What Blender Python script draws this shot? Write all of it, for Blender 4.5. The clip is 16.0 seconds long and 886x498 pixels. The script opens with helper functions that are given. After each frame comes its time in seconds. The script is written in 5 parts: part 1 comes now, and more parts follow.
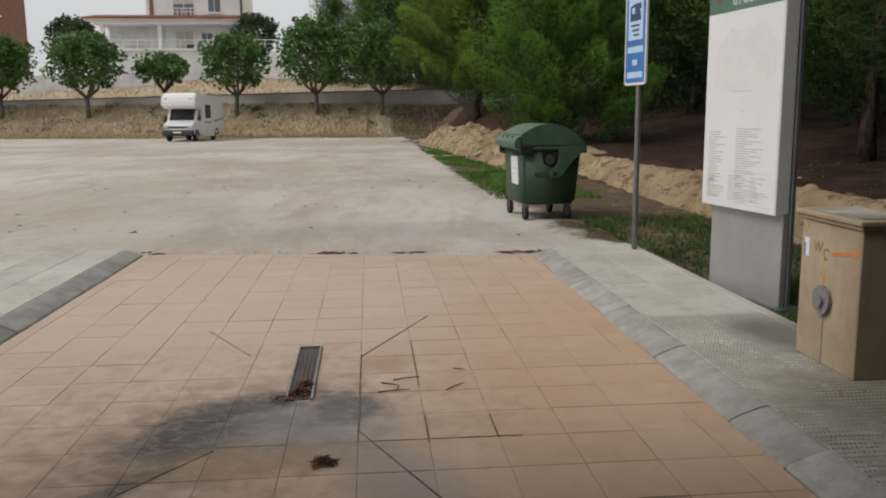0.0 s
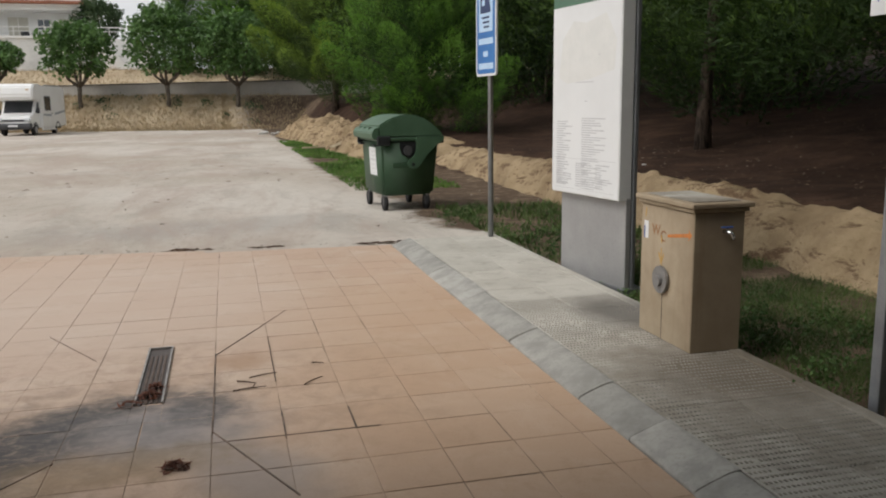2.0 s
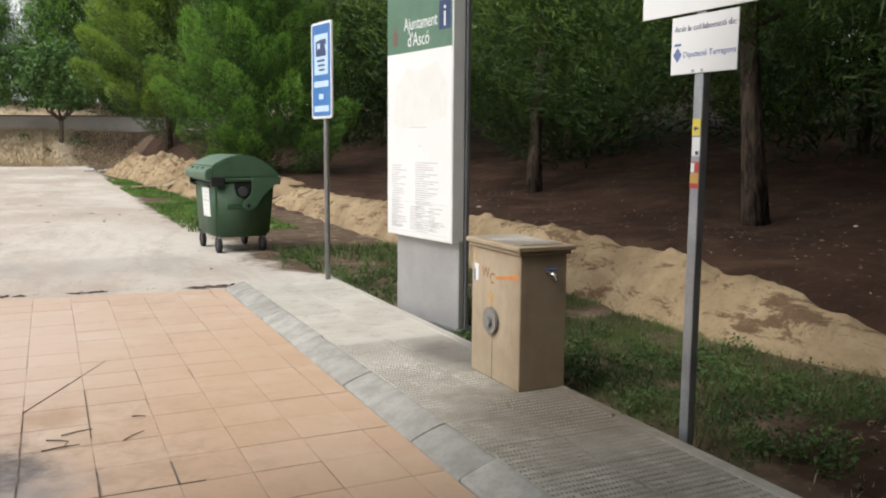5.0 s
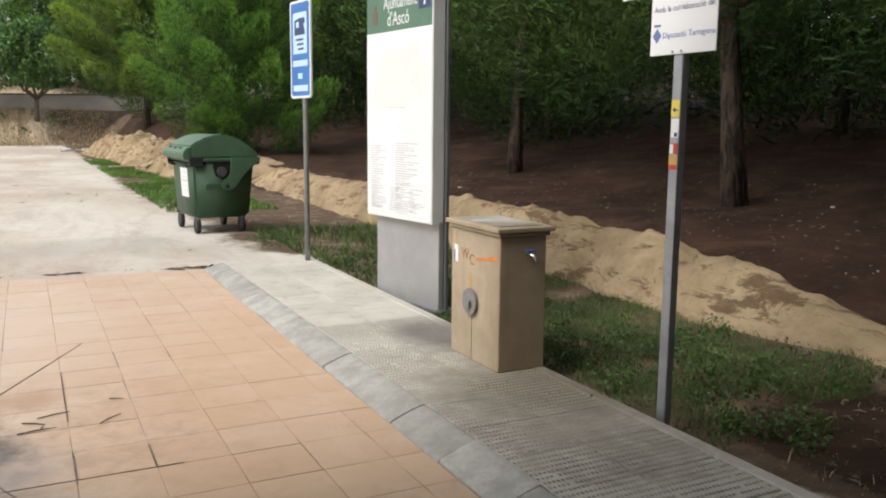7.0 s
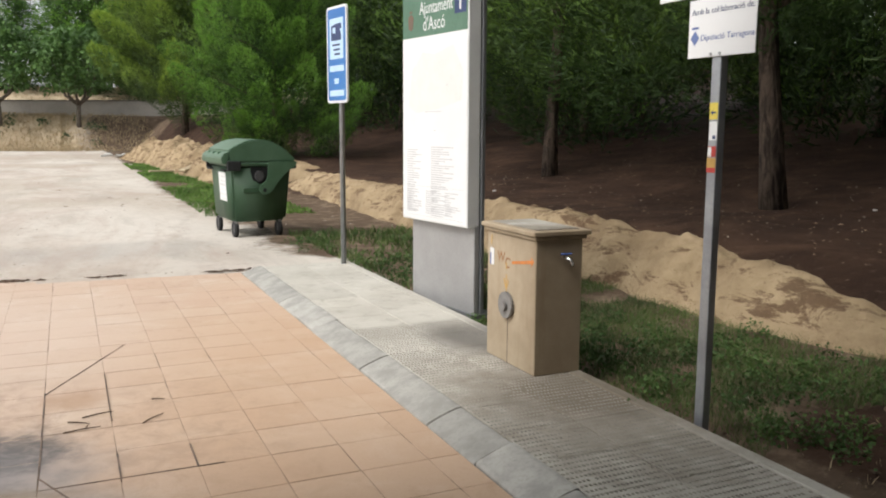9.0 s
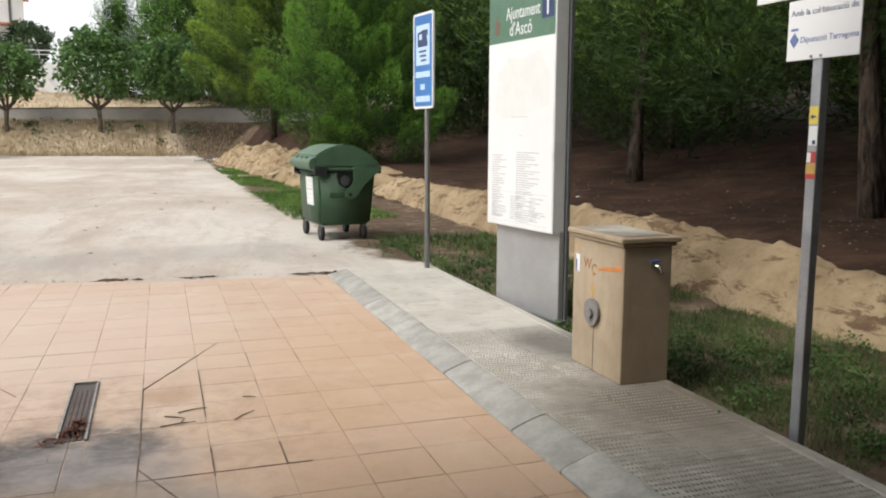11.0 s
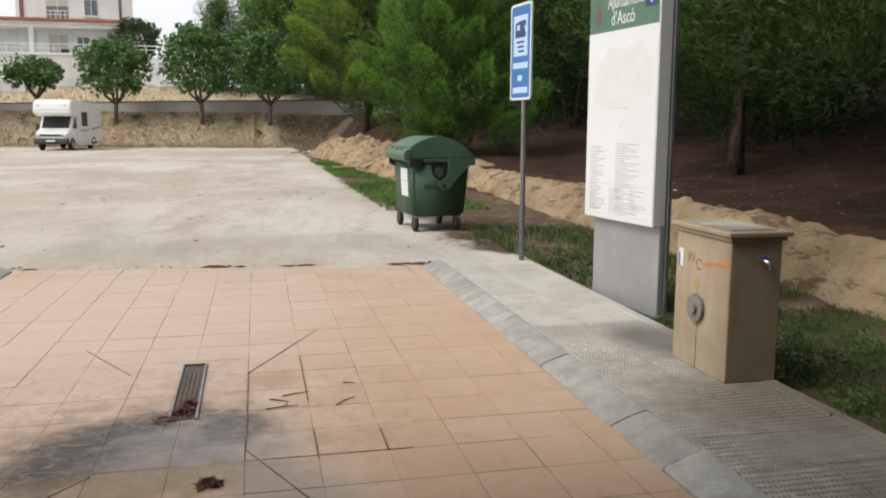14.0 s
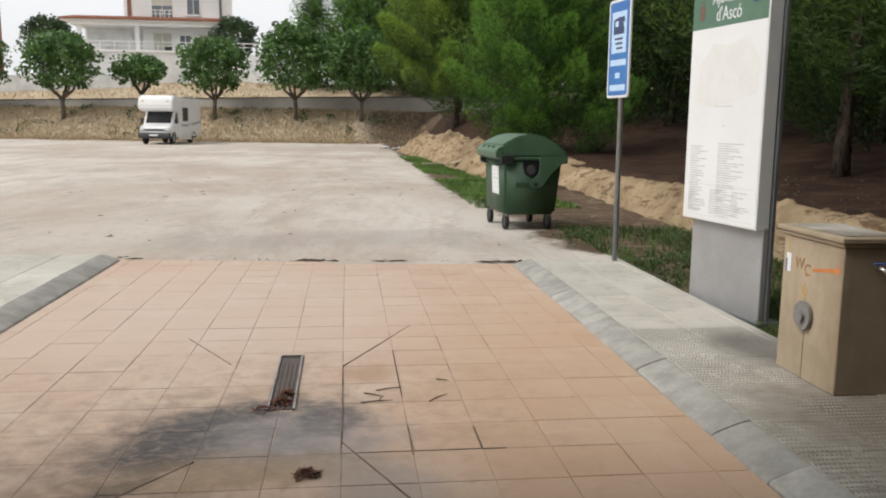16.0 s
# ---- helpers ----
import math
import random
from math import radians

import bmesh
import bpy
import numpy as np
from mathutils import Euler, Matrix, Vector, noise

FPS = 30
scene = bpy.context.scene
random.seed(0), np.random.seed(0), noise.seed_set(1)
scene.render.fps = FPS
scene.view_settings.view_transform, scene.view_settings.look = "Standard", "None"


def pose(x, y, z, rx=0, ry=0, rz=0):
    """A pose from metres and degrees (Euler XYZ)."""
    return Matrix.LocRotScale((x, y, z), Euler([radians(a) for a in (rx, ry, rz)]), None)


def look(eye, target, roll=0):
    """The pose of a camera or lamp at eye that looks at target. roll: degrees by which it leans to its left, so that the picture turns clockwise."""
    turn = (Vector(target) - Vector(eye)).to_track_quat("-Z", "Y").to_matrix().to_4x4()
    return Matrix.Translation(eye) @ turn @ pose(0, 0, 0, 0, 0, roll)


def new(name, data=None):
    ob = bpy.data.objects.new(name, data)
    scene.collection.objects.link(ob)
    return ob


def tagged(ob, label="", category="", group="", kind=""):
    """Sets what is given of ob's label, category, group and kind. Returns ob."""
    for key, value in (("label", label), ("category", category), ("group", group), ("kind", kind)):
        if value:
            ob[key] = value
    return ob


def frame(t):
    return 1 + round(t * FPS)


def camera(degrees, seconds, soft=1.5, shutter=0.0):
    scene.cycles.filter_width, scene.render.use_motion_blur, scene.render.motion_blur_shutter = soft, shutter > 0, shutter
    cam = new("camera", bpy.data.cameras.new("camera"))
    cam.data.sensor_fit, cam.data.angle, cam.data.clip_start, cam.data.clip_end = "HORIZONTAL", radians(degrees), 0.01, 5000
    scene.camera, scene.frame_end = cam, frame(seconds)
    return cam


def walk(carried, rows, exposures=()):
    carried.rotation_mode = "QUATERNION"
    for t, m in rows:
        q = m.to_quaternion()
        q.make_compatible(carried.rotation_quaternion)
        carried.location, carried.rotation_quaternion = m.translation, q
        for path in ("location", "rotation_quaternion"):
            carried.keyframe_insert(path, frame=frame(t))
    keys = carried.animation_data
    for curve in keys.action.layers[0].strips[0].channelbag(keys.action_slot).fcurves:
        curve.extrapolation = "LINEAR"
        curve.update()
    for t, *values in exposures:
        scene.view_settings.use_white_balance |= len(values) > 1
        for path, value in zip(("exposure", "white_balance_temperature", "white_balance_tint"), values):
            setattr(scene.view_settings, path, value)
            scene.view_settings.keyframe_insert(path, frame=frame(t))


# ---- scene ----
cam = camera(56.5, 16.0, 2.0)
PATH = [
    (0, (0.126, 0.048, 1.59), (0.298, 2.015, 1.27), -0.5),
    (0.5, (0.14, 0.041, 1.593), (0.395, 1.997, 1.265), -0.4),
    (1, (0.152, 0.039, 1.589), (0.488, 1.983, 1.259), -0.4),
    (1.5, (0.162, 0.04, 1.585), (0.563, 1.969, 1.244), -0.5),
    (2, (0.186, 0.039, 1.586), (0.679, 1.947, 1.242), -0.7),
    (2.5, (0.203, 0.036, 1.59), (0.771, 1.924, 1.256), -0.9),
    (3, (0.218, 0.03, 1.592), (0.865, 1.896, 1.281), -0.9),
    (3.5, (0.233, 0.023, 1.6), (0.967, 1.863, 1.324), -0.4),
    (4, (0.237, 0.02, 1.607), (1.014, 1.844, 1.338), -0.0),
    (4.5, (0.239, 0.023, 1.611), (1.056, 1.831, 1.357), 0.4),
    (4.7, (0.241, 0.02, 1.607), (1.079, 1.82, 1.359), 0.5),
    (6.8, (0.258, 0.028, 1.613), (1.148, 1.796, 1.331), 0.5),
    (7, (0.26, 0.027, 1.611), (1.153, 1.792, 1.316), 0.6),
    (7.5, (0.257, 0.026, 1.611), (1.14, 1.795, 1.307), 0.6),
    (8, (0.251, 0.022, 1.61), (1.11, 1.803, 1.309), 0.7),
    (8.5, (0.243, 0.018, 1.612), (1.091, 1.805, 1.318), 0.6),
    (9, (0.238, 0.012, 1.613), (1.057, 1.813, 1.326), 0.3),
    (11.5, (0.193, 0.022, 1.61), (0.795, 1.909, 1.332), 0.2),
    (12, (0.184, 0.025, 1.608), (0.755, 1.921, 1.327), 0.1),
    (12.5, (0.171, 0.025, 1.61), (0.707, 1.931, 1.33), 0.1),
    (13, (0.159, 0.028, 1.607), (0.667, 1.941, 1.321), -0.0),
    (13.5, (0.15, 0.029, 1.609), (0.626, 1.949, 1.316), 0.1),
    (14, (0.137, 0.039, 1.602), (0.57, 1.97, 1.308), 0.2),
    (14.5, (0.123, 0.043, 1.606), (0.516, 1.982, 1.307), 0.4),
    (15, (0.11, 0.052, 1.603), (0.458, 1.999, 1.305), 0.5),
    (15.5, (0.091, 0.061, 1.603), (0.387, 2.016, 1.303), 0.8),
    (16, (0.076, 0.073, 1.605), (0.305, 2.036, 1.303), 0.6),
]
walk(cam, [(t, look(e, g, r)) for t, e, g, r in PATH],
     [(0, -0.71), (1.5, -0.6), (3.5, -0.13), (7, 0.17), (9, 0.18), (12.5, -0.01), (16, -0.19)])

# ---- world, sun, exposure ----
world = bpy.data.worlds.new("overcast_sky")
scene.world = world
world.use_nodes = True
wn = world.node_tree.nodes
wl = world.node_tree.links
sky = wn.new("ShaderNodeTexSky")
sky.sky_type = "NISHITA"
sky.sun_disc = False
sky.sun_elevation = radians(48)
sky.sun_rotation = radians(-102)
sky.dust_density = 5.0
sky.air_density = 1.0
pale = wn.new("ShaderNodeHueSaturation")
pale.inputs["Saturation"].default_value = 0.16
pale.inputs["Value"].default_value = 1.9
wl.new(sky.outputs[0], pale.inputs["Color"])
veil = wn.new("ShaderNodeMix")
veil.data_type = "RGBA"
veil.inputs["Factor"].default_value = 0.75
veil.inputs["B"].default_value = (7.6, 7.7, 7.9, 1)
wl.new(pale.outputs[0], veil.inputs["A"])
wl.new(veil.outputs["Result"], wn["Background"].inputs["Color"])
wn["Background"].inputs["Strength"].default_value = 0.15
sun = new("sun", bpy.data.lights.new("sun", "SUN"))
sun.data.energy = 1.7
sun.data.angle = radians(25)
sun.data.color = (1.0, 0.96, 0.9)
sun.matrix_world = look((-9, -2.0, 10.5), (0, 0, 0))

# ---- materials ----
rng = np.random.default_rng(7)


class Nodes:
    """A small builder for one material."""

    def __init__(self, name, rough=0.8, metal=0.0, spec=0.3):
        self.mat = bpy.data.materials.new(name)
        self.mat.use_nodes = True
        self.t = self.mat.node_tree
        self.b = self.t.nodes["Principled BSDF"]
        self.b.inputs["Roughness"].default_value = rough
        self.b.inputs["Metallic"].default_value = metal
        self.b.inputs["Specular IOR Level"].default_value = spec
        self.pos = self.t.nodes.new("ShaderNodeNewGeometry").outputs["Position"]

    def put(self, socket, value):
        if hasattr(value, "is_linked"):
            self.t.links.new(value, socket)
        elif isinstance(value, (tuple, list)) and len(value) == 3 and socket.type == "RGBA":
            socket.default_value = (*value, 1)
        else:
            socket.default_value = value

    def noise(self, scale, detail=4, rough=0.55, vector=None, dist=0.0):
        n = self.t.nodes.new("ShaderNodeTexNoise")
        n.inputs["Scale"].default_value = scale
        n.inputs["Detail"].default_value = detail
        n.inputs["Roughness"].default_value = rough
        n.inputs["Distortion"].default_value = dist
        self.put(n.inputs["Vector"], vector or self.pos)
        return n.outputs["Fac"]

    def cells(self, scale):
        n = self.t.nodes.new("ShaderNodeTexVoronoi")
        n.inputs["Scale"].default_value = scale
        self.put(n.inputs["Vector"], self.pos)
        return n.outputs["Distance"]

    def scaled(self, v):
        n = self.t.nodes.new("ShaderNodeVectorMath")
        n.operation = "MULTIPLY"
        self.put(n.inputs[0], self.pos)
        n.inputs[1].default_value = v
        return n.outputs[0]

    def step(self, value, lo, hi):
        n = self.t.nodes.new("ShaderNodeMapRange")
        n.interpolation_type = "SMOOTHSTEP"
        self.put(n.inputs["Value"], value)
        n.inputs["From Min"].default_value = lo
        n.inputs["From Max"].default_value = hi
        return n.outputs["Result"]

    def math(self, op, a, b=0.0):
        n = self.t.nodes.new("ShaderNodeMath")
        n.operation = op
        self.put(n.inputs[0], a)
        self.put(n.inputs[1], b)
        return n.outputs[0]

    def mix(self, fac, a, b, blend="MIX"):
        n = self.t.nodes.new("ShaderNodeMix")
        n.data_type = "RGBA"
        n.blend_type = blend
        self.put(n.inputs["Factor"], fac)
        self.put(n.inputs["A"], a)
        self.put(n.inputs["B"], b)
        return n.outputs["Result"]

    def near(self, centre, size, turn=0.0, wobble=0.35, scale=3.0):
        """1 inside a ragged ellipse round a place on the plan, 0 outside it."""
        m = self.t.nodes.new("ShaderNodeMapping")
        m.vector_type = "TEXTURE"
        self.put(m.inputs["Vector"], self.pos)
        m.inputs["Location"].default_value = centre
        m.inputs["Rotation"].default_value = (0, 0, radians(turn))
        m.inputs["Scale"].default_value = size
        d = self.t.nodes.new("ShaderNodeVectorMath")
        d.operation = "LENGTH"
        self.put(d.inputs[0], m.outputs[0])
        ragged = self.math("ADD", d.outputs["Value"], self.math("MULTIPLY", self.math("SUBTRACT", self.noise(scale, 5, 0.6), 0.5), wobble * 4))
        return self.step(ragged, 1.25, 0.3)

    def rand(self):
        return self.t.nodes.new("ShaderNodeObjectInfo").outputs["Random"]

    def island(self):
        return self.t.nodes.new("ShaderNodeNewGeometry").outputs["Random Per Island"]

    def attr(self, name):
        n = self.t.nodes.new("ShaderNodeAttribute")
        n.attribute_name = name
        return n.outputs["Fac"]

    def done(self, colour, bump=None, strength=0.3, distance=0.01, rough=None):
        self.put(self.b.inputs["Base Color"], colour)
        if rough is not None:
            self.put(self.b.inputs["Roughness"], rough)
        if bump is not None:
            n = self.t.nodes.new("ShaderNodeBump")
            n.inputs["Strength"].default_value = strength
            n.inputs["Distance"].default_value = distance
            self.put(n.inputs["Height"], bump)
            self.t.links.new(n.outputs[0], self.b.inputs["Normal"])
        return self.mat


def surf(name, c1, c2, big=1.5, fine=40, rough=0.8, metal=0.0, spec=0.3, bump=0.25, deep=0.005, vary=0.0, mottle=0.35):
    """An everyday surface: two tones in broad patches, fine grain, slight relief."""
    n = Nodes(name, rough, metal, spec)
    grain = n.noise(fine, 5, 0.65)
    c = n.mix(n.step(n.noise(big, 5, 0.6), 0.35, 0.68), c1, c2)
    c = n.mix(n.math("MULTIPLY", n.step(grain, 0.45, 0.75), mottle), c, tuple(v * 0.6 for v in c1))
    if vary:
        c = n.mix(n.math("MULTIPLY", n.rand(), vary), c, tuple(v * 0.55 for v in c2))
    return n.done(c, grain, bump, deep)


def leaf(name, c1, c2, spec=0.25, rough=0.55):
    n = Nodes(name, rough, 0, spec)
    c = n.mix(n.island(), c1, c2)
    c = n.mix(n.step(n.noise(0.9, 3), 0.35, 0.7), c, tuple(v * 0.65 for v in c1))
    m = n.done(c)
    glow = n.t.nodes.new("ShaderNodeBsdfTranslucent")
    n.t.links.new(c, glow.inputs["Color"])
    both = n.t.nodes.new("ShaderNodeMixShader")
    both.inputs[0].default_value = 0.18
    n.t.links.new(n.b.outputs[0], both.inputs[1])
    n.t.links.new(glow.outputs[0], both.inputs[2])
    n.t.links.new(both.outputs[0], n.t.nodes["Material Output"].inputs["Surface"])
    return m


def needles(name, inner, lit):
    """Pine needles: pale tips, with lit tops and dark insides put into the colour."""
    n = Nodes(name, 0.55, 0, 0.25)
    lightness = n.math("ADD", n.attr("lit"), n.math("MULTIPLY", n.math("SUBTRACT", n.noise(0.7, 3), 0.5), 0.7))
    lightness = n.math("ADD", lightness, n.math("MULTIPLY", n.math("SUBTRACT", n.island(), 0.5), 0.15))
    c = n.mix(n.step(lightness, 0.1, 0.95), inner, lit)
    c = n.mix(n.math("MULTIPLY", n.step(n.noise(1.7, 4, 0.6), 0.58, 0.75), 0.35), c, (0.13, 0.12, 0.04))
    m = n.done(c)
    glow = n.t.nodes.new("ShaderNodeBsdfTranslucent")
    n.t.links.new(c, glow.inputs["Color"])
    both = n.t.nodes.new("ShaderNodeMixShader")
    both.inputs[0].default_value = 0.2
    n.t.links.new(n.b.outputs[0], both.inputs[1])
    n.t.links.new(glow.outputs[0], both.inputs[2])
    n.t.links.new(both.outputs[0], n.t.nodes["Material Output"].inputs["Surface"])
    return m


def paving_material():
    n = Nodes("salmon_paving", 0.75, 0, 0.35)
    grain = n.noise(70, 5, 0.7)
    c = n.mix(n.step(n.noise(0.8, 5, 0.6), 0.3, 0.7), (0.495, 0.355, 0.262), (0.50, 0.385, 0.30))
    c = n.mix(n.math("MULTIPLY", n.rand(), 0.35), c, (0.40, 0.255, 0.17))
    c = n.mix(n.math("MULTIPLY", n.step(n.noise(1.6, 7, 0.7, None, 0.5), 0.48, 0.7), 0.45), c, (0.58, 0.48, 0.40))
    c = n.mix(n.math("MULTIPLY", n.step(n.noise(4, 7, 0.72, None, 0.7), 0.54, 0.74), 0.5), c, (0.30, 0.195, 0.13))
    c = n.mix(n.math("MULTIPLY", n.step(grain, 0.48, 0.75), 0.4), c, (0.30, 0.20, 0.14))
    c = n.mix(n.math("MULTIPLY", n.step(n.noise(2.4, 8, 0.75, None, 1.0), 0.53, 0.68), 0.4), c, (0.35, 0.255, 0.165))
    # soaked and sooty ground round the drain
    warm = n.near((1.6, 4.6, 0), (1.5, 4.0, 9), 0, 0.2, 0.7)
    c = n.mix(n.math("MULTIPLY", warm, 0.45), c, (0.455, 0.295, 0.175))
    dust = n.near((-1.1, 7.2, 0), (2.3, 2.9, 9), 0, 0.2, 0.8)
    c = n.mix(n.math("MULTIPLY", dust, 0.55), c, (0.53, 0.43, 0.36))
    grime = n.near((-0.6, 4.4, 0), (2.0, 1.6, 9), 0, 0.3, 1.5)
    c = n.mix(n.math("MULTIPLY", n.math("MULTIPLY", grime, n.step(n.noise(5, 8, 0.78, None, 0.6), 0.40, 0.68)), 0.55), c, (0.27, 0.185, 0.13))
    wash = n.near((-0.27, 4.24, 0), (0.62, 0.50, 9), 0, 0.16, 3.0)
    c = n.mix(n.math("MULTIPLY", wash, 0.85), c, (0.235, 0.215, 0.21))
    runoff = n.near((0.2, 3.6, 0), (0.3, 0.6, 9), 24, 0.2, 3.0)
    c = n.mix(n.math("MULTIPLY", runoff, 0.6), c, (0.26, 0.235, 0.225))
    streak = n.step(n.noise(13, 8, 0.75, n.scaled((0.8, 1.2, 1)), 0.8), 0.30, 0.60)
    body = n.math("ADD", n.math("MULTIPLY", streak, 0.6), 0.4)
    for place, size, turn, wob, deep in (((-0.84, 4.10, 0), (0.50, 0.28, 9), 62, 0.3, 0.95), ((-0.56, 4.55, 0), (0.62, 0.2, 9), 24, 0.25, 0.8),
                                         ((-0.93, 3.62, 0), (0.42, 0.1, 9), 54, 0.3, 0.8), ((-0.03, 4.48, 0), (0.26, 0.3, 9), 0, 0.3, 0.75), ((-0.75, 4.1, 0), (1.0, 0.7, 9), 40, 0.5, 0.45)):
        soot = n.near(place, size, turn, wob, 6)
        c = n.mix(n.math("MULTIPLY", n.math("MULTIPLY", soot, body), deep), c, (0.055, 0.052, 0.052))
    moss = n.near((-0.5, 3.75, 0), (0.8, 0.22, 9), 6, 0.5, 6)
    c = n.mix(n.math("MULTIPLY", moss, 0.5), c, (0.24, 0.165, 0.085))
    rust = n.near((0.2, 5.25, 0), (0.22, 0.22, 9), 0, 0.3, 6)
    c = n.mix(n.math("MULTIPLY", rust, 0.5), c, (0.30, 0.17, 0.09))
    return n.done(c, grain, 0.25, 0.003, n.math("SUBTRACT", 0.78, n.math("MULTIPLY", wash, 0.22)))


def ground_material():
    n = Nodes("gravel_and_soil", 0.95, 0, 0.15)
    grain = n.noise(45, 6, 0.75)
    stones = n.cells(28)
    c = n.mix(n.step(n.noise(0.11, 3, 0.5), 0.4, 0.6), (0.44, 0.385, 0.325), (0.56, 0.515, 0.46))
    c = n.mix(n.math("MULTIPLY", n.step(n.noise(0.8, 6, 0.65, n.scaled((1.0, 0.35, 1)), 0.6), 0.48, 0.66), 0.5), c, (0.32, 0.285, 0.245))
    c = n.mix(n.math("MULTIPLY", n.step(n.noise(3.2, 6, 0.7), 0.5, 0.7), 0.3), c, (0.30, 0.27, 0.235))
    c = n.mix(n.math("MULTIPLY", n.near((-0.2, 11.5, 0), (2.6, 1.1, 9), 5, 0.3, 1.0), 0.55), c, (0.33, 0.305, 0.28))
    c = n.mix(n.math("MULTIPLY", n.step(grain, 0.5, 0.78), 0.4), c, (0.25, 0.22, 0.19))
    c = n.mix(n.math("MULTIPLY", n.step(n.noise(1.6, 8, 0.78, n.scaled((1.0, 0.4, 1)), 0.4), 0.5, 0.66), 0.45), c, (0.55, 0.49, 0.43))
    c = n.mix(n.math("MULTIPLY", n.step(n.noise(0.36, 8, 0.75, n.scaled((1.0, 0.35, 1)), 0.6), 0.45, 0.6), 0.6), c, (0.385, 0.31, 0.26))
    c = n.mix(n.math("MULTIPLY", n.step(n.noise(8, 8, 0.85, n.scaled((1.0, 0.55, 1))), 0.55, 0.67), 0.6), c, (0.23, 0.20, 0.17))
    verge = n.mix(n.step(n.noise(3, 6, 0.7), 0.45, 0.72), (0.095, 0.065, 0.044), (0.22, 0.165, 0.112))
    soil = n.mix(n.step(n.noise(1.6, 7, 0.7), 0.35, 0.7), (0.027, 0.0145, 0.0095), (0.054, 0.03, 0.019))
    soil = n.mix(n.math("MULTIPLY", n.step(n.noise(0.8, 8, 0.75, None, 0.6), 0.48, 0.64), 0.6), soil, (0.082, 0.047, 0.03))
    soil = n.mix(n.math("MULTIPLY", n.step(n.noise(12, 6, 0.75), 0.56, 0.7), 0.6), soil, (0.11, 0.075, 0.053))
    dry = n.mix(n.step(n.noise(0.5, 7, 0.7), 0.35, 0.7), (0.50, 0.41, 0.29), (0.37, 0.285, 0.19))
    dry = n.mix(n.math("MULTIPLY", n.step(n.noise(2.2, 6, 0.7), 0.55, 0.7), 0.6), dry, (0.45, 0.36, 0.24))
    wob = n.math("MULTIPLY", n.math("SUBTRACT", n.noise(1.1, 8, 0.78), 0.5), 1.3)
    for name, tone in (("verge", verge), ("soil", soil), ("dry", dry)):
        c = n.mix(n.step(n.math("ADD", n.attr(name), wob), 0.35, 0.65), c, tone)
    return n.done(c, n.math("ADD", grain, n.math("MULTIPLY", stones, 0.6)), 0.5, 0.02)


def sand_material():
    n = Nodes("bank_of_sand", 0.95, 0, 0.15)
    grain = n.noise(30, 6, 0.75)
    c = n.mix(n.step(n.noise(1.2, 7, 0.65), 0.32, 0.68), (0.43, 0.325, 0.20), (0.255, 0.185, 0.11))
    c = n.mix(n.math("MULTIPLY", n.step(n.noise(2.6, 8, 0.78, n.scaled((0.8, 0.6, 2.2)), 0.4), 0.52, 0.59), 0.85), c, (0.115, 0.068, 0.04))
    c = n.mix(n.math("MULTIPLY", n.step(n.noise(11, 7, 0.8, n.scaled((1, 1, 1.6))), 0.52, 0.66), 0.5), c, (0.25, 0.175, 0.10))
    c = n.mix(n.math("MULTIPLY", n.step(grain, 0.5, 0.75), 0.4), c, (0.27, 0.19, 0.12))
    return n.done(c, n.math("ADD", grain, n.math("MULTIPLY", n.noise(7, 8, 0.75), 2.2)), 0.7, 0.04)


def pavement_material():
    n = Nodes("worn_concrete_slab", 0.85, 0, 0.3)
    grain = n.noise(60, 6, 0.7)
    c = n.mix(n.step(n.noise(1.1, 6, 0.65), 0.32, 0.68), (0.56, 0.53, 0.47), (0.45, 0.42, 0.365))
    c = n.mix(n.math("MULTIPLY", n.rand(), 0.3), c, (0.30, 0.28, 0.245))
    c = n.mix(n.math("MULTIPLY", n.step(grain, 0.5, 0.75), 0.35), c, (0.2, 0.185, 0.16))
    c = n.mix(n.math("MULTIPLY", n.step(n.noise(4.5, 8, 0.75, None, 0.5), 0.5, 0.66), 0.5), c, (0.26, 0.235, 0.195))
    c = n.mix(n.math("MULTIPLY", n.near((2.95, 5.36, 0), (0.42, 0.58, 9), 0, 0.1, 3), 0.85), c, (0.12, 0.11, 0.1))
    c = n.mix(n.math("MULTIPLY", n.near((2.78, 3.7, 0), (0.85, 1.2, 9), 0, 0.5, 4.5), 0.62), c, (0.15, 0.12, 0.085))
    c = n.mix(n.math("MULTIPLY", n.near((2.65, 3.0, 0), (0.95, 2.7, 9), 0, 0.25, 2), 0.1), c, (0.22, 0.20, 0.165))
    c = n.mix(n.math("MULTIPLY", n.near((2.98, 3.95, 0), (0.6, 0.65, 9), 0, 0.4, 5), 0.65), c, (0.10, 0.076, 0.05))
    return n.done(c, grain, 0.35, 0.004)


